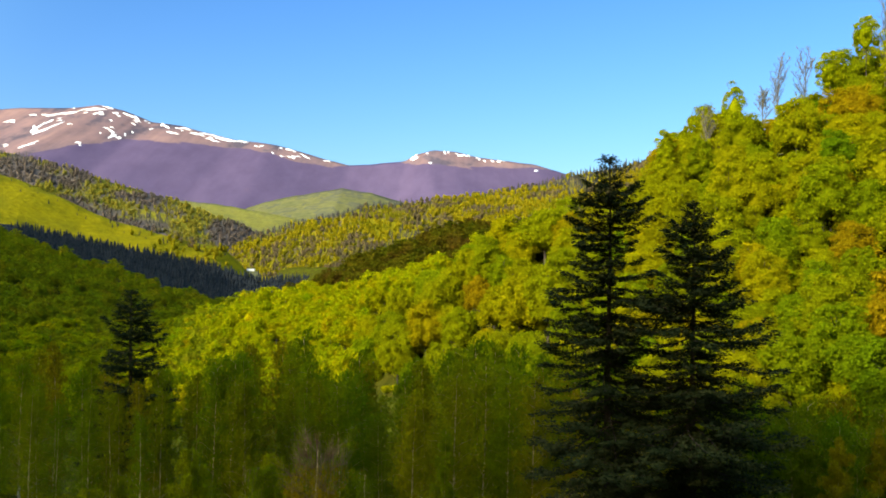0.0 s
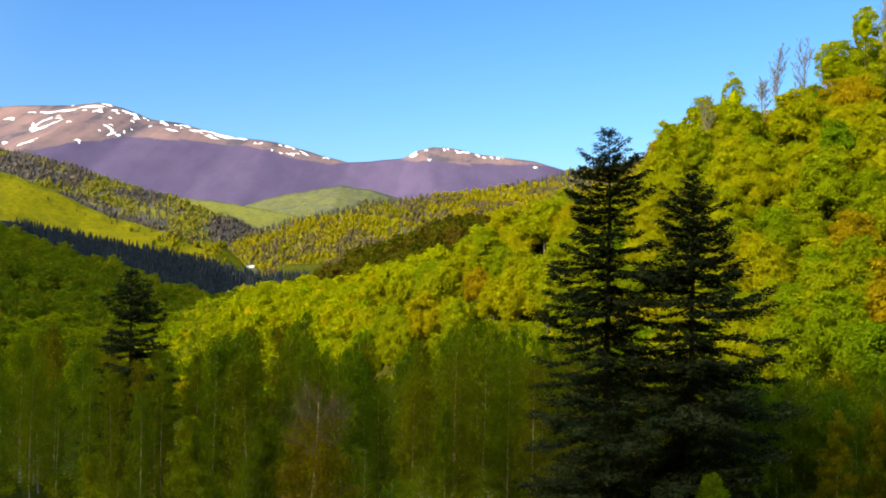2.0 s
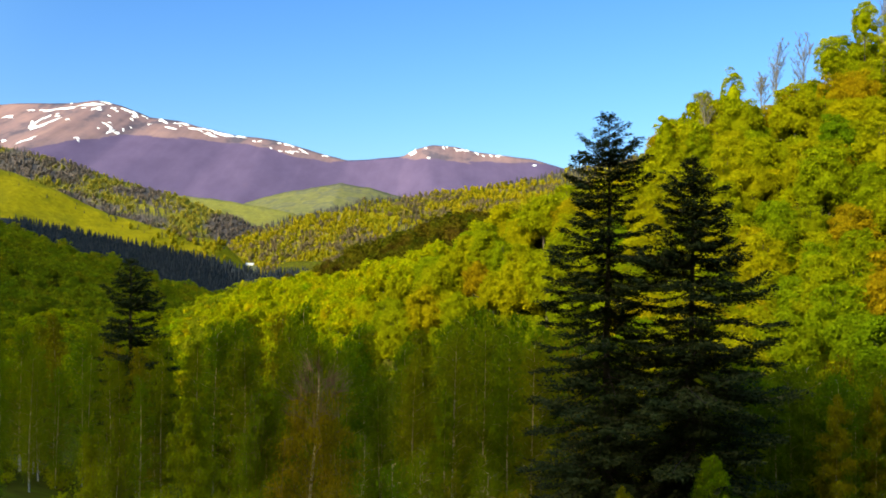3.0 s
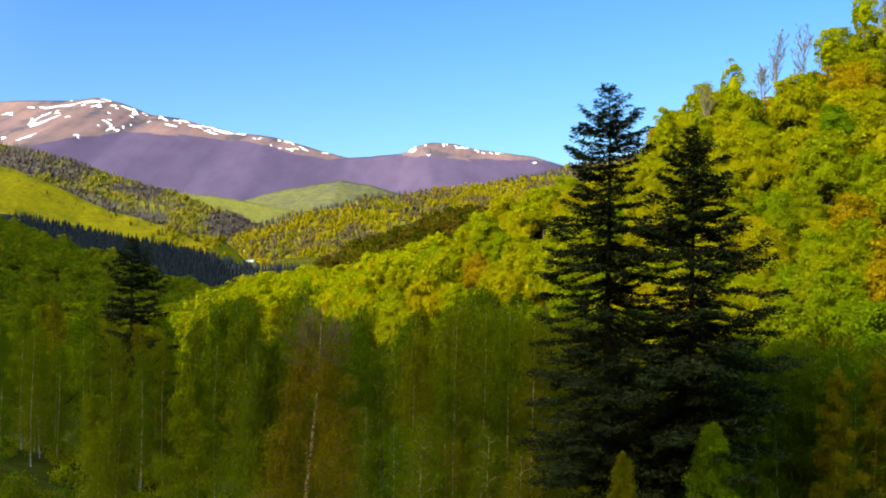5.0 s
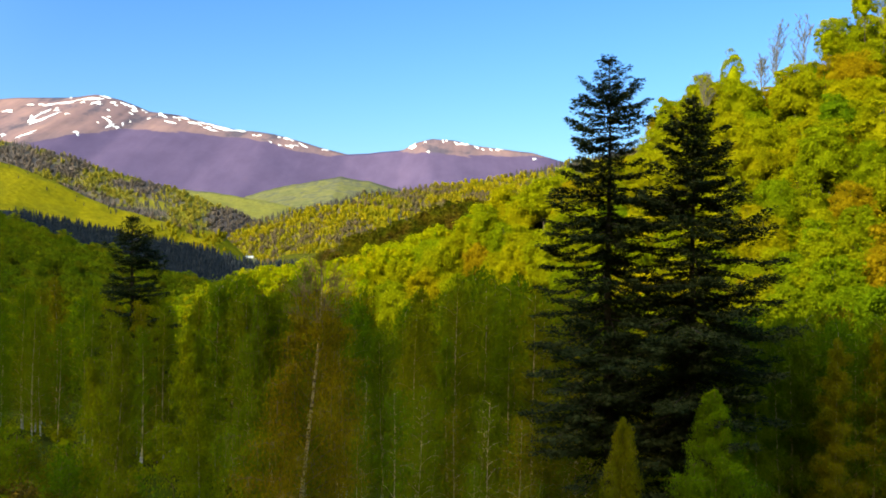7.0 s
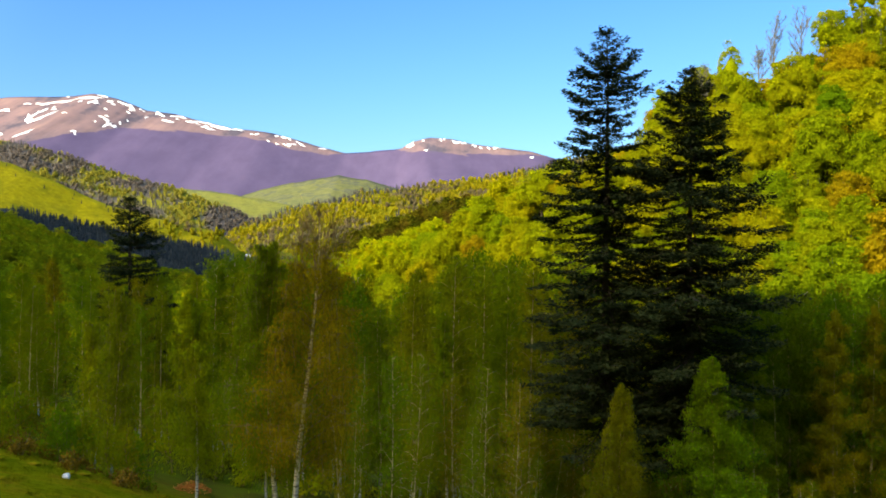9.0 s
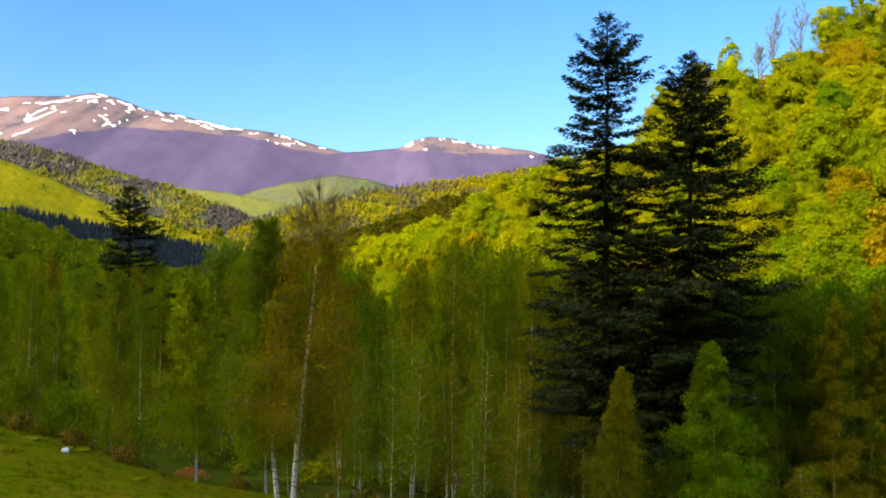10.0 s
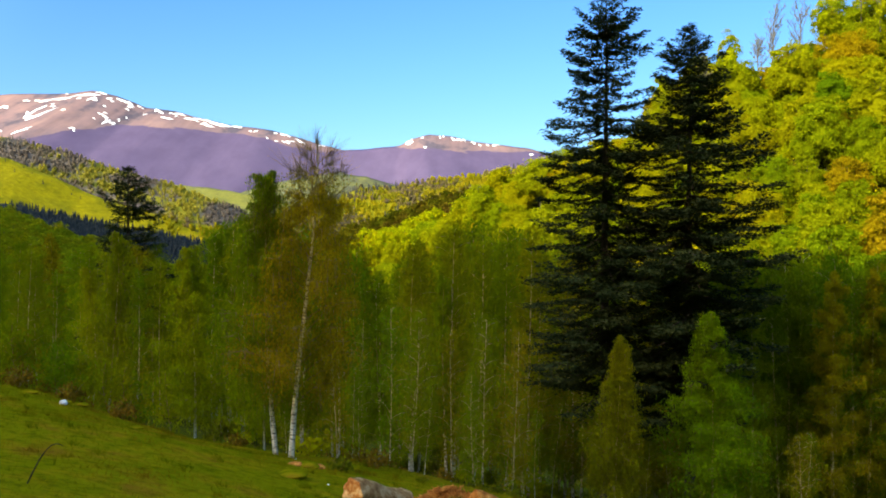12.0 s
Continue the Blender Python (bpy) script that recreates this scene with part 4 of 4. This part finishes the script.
PEAK_SNOW = ((-2018, 60, 41, 10, 0.0), (-1954, 64, 63, 17, 0.08), (-1879, 54, 126, 27, -0.19), (-1778, 36, 126, 27, -0.31), (-1711, 53, 44, 34, -0.16), (-2075, 107, 66, 24, 0.08), (-1890, 175, 79, 34, 0.54), (-1826, 169, 86, 29, -0.93),
             (-1889, 133, 25, 87, -0.16), (-1563, 143, 22, 53, 0.16), (-1596, 123, 44, 12, 0.0), (-1622, 239, 35, 17, 0.16), (-1527, 116, 14, 17, 0.0), (-1535, 142, 22, 19, 0.31), (-1777, 292, 16, 63, 0.78), (-1792, 308, 20, 24, 0.0), (-1891, 282, 28, 24, 0.0))
SHOULDER_SNOW = ((-1709, 6, 53, 12, -0.07), (-1649, 30, 28, 19, 0.08), (-1611, 17, 35, 19, 0.24), (-1566, 16, 79, 32, 0.16), (-1461, 47, 16, 12, -0.38), (-1420, 14, 69, 22, 0.32), (-1349, 56, 57, 19, 0.08), (-1321, 12, 79, 19, -0.15), (-1247, 26, 69, 22, 0.08),
                 (-1162, 12, 149, 36, -0.04), (-1175, 38, 63, 19, -0.07), (-1100, 10, 79, 19, -0.07), (-1037, 9, 53, 17, -0.07), (-939, 21, 22, 12, -0.38), (-801, 8, 57, 19, 0.16), (-764, 40, 44, 27, -0.22), (-728, 19, 47, 17, 0.24), (-617, 10, 41, 12, -0.22))
FAR_PEAK_SNOW = ((-180, 14, 38, 36, -0.93), (-195, 10, 19, 24, -0.61), (-126, 11, 13, 12, -0.15), (-38, 14, 13, 22, 0.31), (-20, 9, 11, 19, 0.31), (26, 18, 19, 22, 0.16), (54, 14, 35, 19, 0.01), (80, 8, 19, 17, 0.01), (126, 11, 20, 19, -0.15), (195, 14, 13, 15, -0.15),
                 (235, 8, 31, 15, 0.01), (-106, 84, 13, 12, -0.15), (405, 42, 16, 19, 0.31), (157, 21, 13, 10, 0.01))
for patch in PEAK_SNOW + FAR_PEAK_SNOW:
    snow_patch(*patch)
for along, down, length, width, tilt in SHOULDER_SNOW:
    snow_patch(along, down, length * 0.9, width * 0.65, tilt)
for k in range(34):
    zone = k % 3
    x = RNG.uniform(*((-1650, -700), (-2000, -1500), (-1600, -1050))[zone])
    snow_patch(x, RNG.uniform(6, (60, 160, 50)[zone]), RNG.uniform(7, 22), RNG.uniform(4, 8), RNG.uniform(-0.3, 0.2))


# ---- the meadow and the edge of the wood ----
RNG = np.random.default_rng(11)


def lump(name, size, squash, mat, label, category, x, y, sink=0.25, seed=0.0, group=""):
    """A rough stone, clod or hummock, wider than high."""
    bm = bmesh.new()
    bmesh.ops.create_icosphere(bm, subdivisions=3, radius=size)
    for v in bm.verts:
        v.co *= 1 + 0.28 * noise.noise(v.co / size * 1.3 + Vector((seed, 0, 0))) + 0.1 * noise.noise(v.co / size * 4 + Vector((0, seed, 0)))
        v.co.z *= squash
    me = bpy.data.meshes.new(name)
    bm.to_mesh(me)
    bm.free()
    ob = part(name, me, mat)
    ob.matrix_basis = Matrix.Translation((x, y, float(ground(x, y)) + size * squash * (1 - sink * 2)))
    return tagged(ob, label, category, group)


stone_mat = surface("pale_stone", [(0.35, (0.36, 0.35, 0.33)), (0.6, (0.58, 0.57, 0.55))], 5, 0.85, 0.01, 30)
earth = surface("turf_clod", [(0.35, (0.09, 0.07, 0.008)), (0.55, (0.16, 0.14, 0.006)), (0.7, (0.2, 0.13, 0.012))], 1.5, 1.0, 0.03, 9)
lump("stone", 0.18, 0.75, stone_mat, "white weathered stone lying in the meadow", "stone", -16.9, 40.2, 0.2, 3.0)
for k in range(16):
    x, y = RNG.uniform(-21, 2), RNG.uniform(30, 43)
    lump("hummock", RNG.uniform(0.25, 0.6), RNG.uniform(0.18, 0.28), grass, "low grassy hummock in the meadow", "hummock", x, y, 0.35, k * 1.7, "hummocks")
for k in range(3):
    x, y = RNG.uniform(-16, 0), RNG.uniform(31, 40)
    lump("pebble", RNG.uniform(0.04, 0.07), 0.7, stone_mat, "small white stone in the grass", "stone", x, y, 0.2, k * 2.3, "small stones")

# grass blades over the nearest turf
g = Geo()
n = 70000
bx, by = RNG.uniform(-30, 14, n), RNG.uniform(17, 47, n)
bh = RNG.uniform(0.05, 0.14, n) * (1 + 0.8 * np.clip(wobble(bx, by, 1.6, 4.0), 0, 1))
bz, turn = ground(bx, by) - 0.02, RNG.uniform(0, 6.28, n)
lean = RNG.normal(size=(n, 2)) * 0.9
foot = np.stack([bx, by, bz], 1)
across = np.stack([np.cos(turn), np.sin(turn), 0 * turn], 1) * 0.009
tip = foot + np.stack([lean[:, 0] * bh, lean[:, 1] * bh, bh], 1)
g.add(np.stack([foot - across, foot + across, tip], 1).reshape(-1, 3), np.arange(n * 3).reshape(-1, 3))
cx, cy = RNG.uniform(-26, 8, 220), RNG.uniform(22, 45, 220)
k = np.repeat(np.arange(220), 26)
n = len(k)
bx, by = cx[k] + RNG.normal(size=n) * 0.12, cy[k] + RNG.normal(size=n) * 0.12
bh, turn = RNG.uniform(0.12, 0.3, n), RNG.uniform(0, 6.28, n)
foot = np.stack([bx, by, ground(bx, by) - 0.02], 1)
across = np.stack([np.cos(turn), np.sin(turn), 0 * turn], 1) * 0.014
tip = foot + np.stack([RNG.normal(size=n) * 0.6 * bh, RNG.normal(size=n) * 0.6 * bh, bh], 1)
g.add(np.stack([foot - across, foot + across, tip], 1).reshape(-1, 3), np.arange(n * 3).reshape(-1, 3))
tagged(part("meadow_grass", g.mesh("meadow_grass"), blade), "short rough green grass of the meadow", "grass", kind="stuff")


def bush_geo(height, width, count, leaf):
    wood, lv = Geo(), Geo()
    for k in range(9):
        a, t = k * 2.399, RNG.uniform(0.3, 0.9)
        end = np.array([math.cos(a) * width * t, math.sin(a) * width * t, height * RNG.uniform(0.6, 0.95)])
        wood.tube([np.array([0, 0, -0.1]), end * [0.4, 0.4, 0.55], end], [0.02, 0.014, 0.006], 3)
    n = RNG.normal(size=(count, 3))
    n[:, 2] = np.abs(n[:, 2]) - 0.15
    n /= np.linalg.norm(n, axis=1)[:, None]
    r = 1 + 0.25 * np.sin(n[:, :1] * 5 + 1) + 0.2 * np.sin(n[:, 1:2] * 7)
    pos = n * r * RNG.uniform(0.5, 1.0, (count, 1)) * [width, width, height * 0.75] + [0, 0, height * 0.25]
    lv.leaves(pos, n + RNG.normal(size=n.shape) * 0.5, leaf * RNG.uniform(0.8, 1.5, count), leaf * RNG.uniform(0.6, 1.0, count))
    return wood.mesh("bush_stems"), lv.mesh("bush_leaves")


rust_leaf = foliage("rust_leaf", [(0.0, (0.13, 0.085, 0.006)), (1.0, (0.17, 0.1, 0.01))], LEAFVAR, 0.3)
dark_leaf = foliage("dark_leaf", [(0.0, (0.08, 0.09, 0.004)), (1.0, (0.11, 0.12, 0.004))], LEAFVAR, 0.3)
sap = birch_geo(4.2, 1.5, 16, 900, 0.17, 0.7, 0.0, 0.06, 20, 0.006)
sapling_stem, sapling_leaves = sap[0].mesh("sapling_stem"), sap[2].mesh("sapling_leaves")
kinds = [(bush_geo(1.1, 0.9, 260, 0.16), rust_leaf, "rusty brown bare shrub at the edge of the wood"), (bush_geo(0.9, 0.8, 260, 0.16), dark_leaf, "low dark green bush at the edge of the meadow"),
         ((sapling_stem, sapling_leaves), birch_leaf, "young green birch sapling at the edge of the wood"), (bush_geo(1.0, 0.9, 300, 0.15), lime_leaf, "bush among the birches, sun sparkle put into its yellow-green")]
firsts = {}
BUSHES = ((1, -4.3, 37.5, 0.8), (0, -3.2, 42.5, 0.9), (0, -20.5, 43.5, 1.0), (0, -18.0, 43.4, 0.9), (0, -15.4, 43.2, 0.9), (0, -12.8, 44.5, 1.0), (1, -23.0, 43.6, 1.0), (0, -10.5, 45.3, 0.8), (1, 1.6, 46.0, 0.9), (0, 2.9, 50.0, 1.2), (0, 6.0, 52.0, 1.3), (1, -1.0, 40.0, 0.4))
places = list(BUSHES) + [(int(RNG.choice((0, 1, 1))), x, y, RNG.uniform(0.6, 1.1)) for x, y in spots(-38, 34, 52, 82, 6.0, lambda x, y: abs(x) < 0.53 * y)]
places += [(int(RNG.choice((0, 1, 1))), x, y, RNG.uniform(0.5, 1.1)) for x, y in spots(-27, 14, 46, 52, 2.2, lambda x, y: True)]
places += [(2, x, y, RNG.uniform(0.55, 0.95)) for x, y in spots(-28, -14, 45, 54, 2.7, lambda x, y: x < -14.5 - 0.15 * (y - 45))]
# brighter lime bushes added in place of sunlit sparkles between the trunks
places += [(int(RNG.choice((1, 3, 3))), x, y, RNG.uniform(1.2, 2.6)) for x, y in spots(-62, 68, 82, 128, 6.5, lambda x, y: abs(x) < 0.53 * y)]
places += [(2, x, y, RNG.uniform(0.6, 1.4)) for x, y in spots(-60, 66, 82, 126, 15, lambda x, y: abs(x) < 0.53 * y)]
for kind, x, y, size in places:
    if -24.5 < x * 73 / y < -17.5 and y < 76:
        continue
    (stems, leaves), mat, label = kinds[kind]
    m = planted(x, y, 1, RNG.uniform(0, 6.28), 0.05)
    if kind not in firsts:
        firsts[kind] = ob = new("sapling" if kind == 2 else "bush")
        ob.matrix_basis = m
        tagged(part("stem", stems, twig_bark, ob), kind="stuff")
        tagged(part("leaves", leaves, mat, ob), kind="stuff")
        tagged(ob, label, "bush", "saplings" if kind == 2 else "bushes")
    else:
        ob = copy_thing(firsts[kind], m)
    ob.scale = (size, size, size)

# felled logs and torn bark at the foot of the meadow
cut_wood = surface("cut_wood", [(0.35, (0.26, 0.08, 0.015)), (0.5, (0.42, 0.17, 0.04)), (0.62, (0.56, 0.33, 0.14))], 4, 0.85, 0.02, 14)
log_bark = surface("log_bark", [(0.35, (0.3, 0.13, 0.04)), (0.5, (0.58, 0.36, 0.16)), (0.62, (0.42, 0.2, 0.07))], 2.5, 0.9, 0.03, 12)
grey_bark = surface("grey_log_bark", [(0.35, (0.15, 0.07, 0.025)), (0.5, (0.28, 0.15, 0.06)), (0.62, (0.38, 0.24, 0.12))], 3.5, 0.95, 0.04, 16)
chip_mat = surface("torn_bark", [(0.35, (0.2, 0.06, 0.01)), (0.55, (0.42, 0.15, 0.03)), (0.7, (0.55, 0.26, 0.06))], 4, 0.95, 0.02, 18)


def log(x0, y0, x1, y1, radius, label, lift=(0.6, 0.6), coat=None):
    a = np.array([x0, y0, float(ground(x0, y0)) + radius * lift[0]])
    b = np.array([x1, y1, float(ground(x1, y1)) + radius * lift[1]])
    ob = new("log")
    ob.matrix_basis = Matrix.Translation(a)
    k, sides = 14, 20
    s = np.linspace(0, 1, k)[:, None]
    body = Geo()
    body.tube((b - a) * s + np.array([0, 0, 1.0]) * 0.05 * np.sin(s * 7), radius * (1 - 0.22 * s[:, 0]), sides)
    axis = ((b - a) * s + np.array([0, 0, 1.0]) * 0.05 * np.sin(s * 7))[:, None]
    ang = np.arange(sides) * 6.283 / sides
    rugged = 1 + 0.07 * np.sin(3 * ang + 1.0)[None] + 0.05 * np.sin(7 * ang + 2.0)[None] + RNG.normal(size=(k, sides)) * 0.035
    body.v[0] = (axis + (body.v[0].reshape(k, sides, 3) - axis) * rugged[:, :, None]).reshape(-1, 3)
    part("bark", body.mesh("log_bark", True), coat or log_bark, ob)
    rings = body.v[0].reshape(k, sides, 3)
    way = (b - a) / np.linalg.norm(b - a)
    for end, rim, mid in ((-1, rings[0], axis[0]), (1, rings[-1], axis[-1])):
        face = Geo()
        depth = RNG.normal(size=(3, sides, 1)) * radius * 0.06 + radius * 0.07
        loops = [rim - way * end * 0.02] + [mid + (rim - mid) * f + way * end * depth[i] for i, f in enumerate((0.92, 0.6, 0.3))]
        verts = np.concatenate(loops + [mid + way * end * radius * 0.12])
        quads = [[r * sides + j, r * sides + (j + 1) % sides, (r + 1) * sides + (j + 1) % sides, (r + 1) * sides + j] for r in range(3) for j in range(sides)]
        face.add(verts, quads)
        face.add(verts, [[3 * sides + j, 3 * sides + (j + 1) % sides, 4 * sides] for j in range(sides)])
        part("cut_end", face.mesh("log_end"), cut_wood if coat is grey_bark else chip_mat, ob, "pale orange splintered end")
    return tagged(ob, label, "log", "felled logs")


log(-3.05, 30.1, -1.35, 32.2, 0.47, "thick grey-barked log with a pale orange splintered end", (0.75, 0.1), grey_bark)
log(1.0, 30.6, 2.7, 31.6, 0.36, "torn reddish log lying beside a heap of bark", (0.35, 0.3), chip_mat)


def bark_heap(x, y, wide, high, count, label):
    pile = Geo()
    for k in range(count):
        r, a = RNG.uniform(0, 1) ** 0.7, RNG.uniform(0, 6.28)
        c = np.array([r * wide * math.cos(a), r * wide * 0.48 * math.sin(a), high * (1 - r * r) * RNG.uniform(0.3, 1.0)])
        d = RNG.normal(size=3) * [1, 1, 0.45]
        d /= np.linalg.norm(d)
        L = RNG.uniform(0.08, 0.24)
        pile.tube([c - d * L, c, c + d * L + [0, 0, 0.03]], [0.008, RNG.uniform(0.015, 0.035), 0.006], 4)
    ob = tagged(part("bark_pile", pile.mesh("bark_pile"), chip_mat), label, "bark pile", kind="stuff")
    ob.matrix_basis = Matrix.Translation((x, y, float(ground(x, y)) + 0.08))


bark_heap(0.1, 31.2, 1.1, 0.55, 420, "heap of torn reddish bark and chips")
bark_heap(-20.8, 73.0, 1.7, 0.9, 420, "orange-brown heap of fallen branches behind the meadow")
for k, (x, y, r) in enumerate(((-6.0, 36.4, 0.32), (-5.2, 37.0, 0.36))):
    lump("earth_clod", r, 0.22, chip_mat, "reddish clod of bare earth in the grass", "earth", x, y, 0.3, k * 3.1, "clods")
bramble = Geo()
bend = np.linspace(0, 1, 10)
bx0, by0 = -9.9, 22.0
bramble.tube(np.stack([bx0 + 0.85 * bend, by0 + 0 * bend, float(ground(bx0, by0)) + 0.95 * np.sin(bend * 1.9)], 1), np.linspace(0.02, 0.008, 10), 4)
tagged(part("dead_stalk", bramble.mesh("dead_stalk"), fir_bark), "thin dark bent dead stalk in the meadow", "stalk")

# the white-roofed farmhouse far down the valley
floor_height = on_hill("valley_floor")
house = new("farmhouse")
hx, hy = -394.0, 1745.0
house.matrix_basis = Matrix.Translation((hx, hy, max(floor_height(hx, hy), on_hill("valley_ridge")(hx, hy)) - 1.0)) @ Matrix.Diagonal((0.95, 0.9, 0.6, 1))
plaster = surface("white_plaster", [(0.3, (0.5, 0.5, 0.49)), (0.7, (0.6, 0.6, 0.59))], 0.5, 0.9)
tin = surface("pale_roof", [(0.3, (0.5, 0.52, 0.55)), (0.7, (0.66, 0.68, 0.7))], 0.4, 0.6)
g = Geo()
for sx in (-7.7, 7.7):
    g.add([(sx, -4.0, 0), (sx, 4.0, 0), (sx, 4.0, 5), (sx, 0, 8), (sx, -4.0, 5)], [[0, 1, 2, 3, 4]])
for sy in (-4.0, 4.0):
    g.add([(-7.7, sy, 0), (7.7, sy, 0), (7.7, sy, 5), (-7.7, sy, 5)], [[0, 1, 2, 3]])
part("wall", g.mesh("house_wall"), plaster, house)
for sy in (-1, 1):
    g = Geo()
    g.add([(-8.5, sy * 4.8, 4.5), (8.5, sy * 4.8, 4.5), (8.5, 0, 8.1), (-8.5, 0, 8.1), (-8.5, sy * 4.8, 4.7), (8.5, sy * 4.8, 4.7), (8.5, 0, 8.35), (-8.5, 0, 8.35)], [[0, 1, 2, 3], [4, 5, 6, 7], [0, 1, 5, 4], [1, 2, 6, 5], [0, 3, 7, 4]])
    part("roof", g.mesh("house_roof"), tin, house, "pale metal roof")
tagged(house, "small white farmhouse on the valley floor", "house")
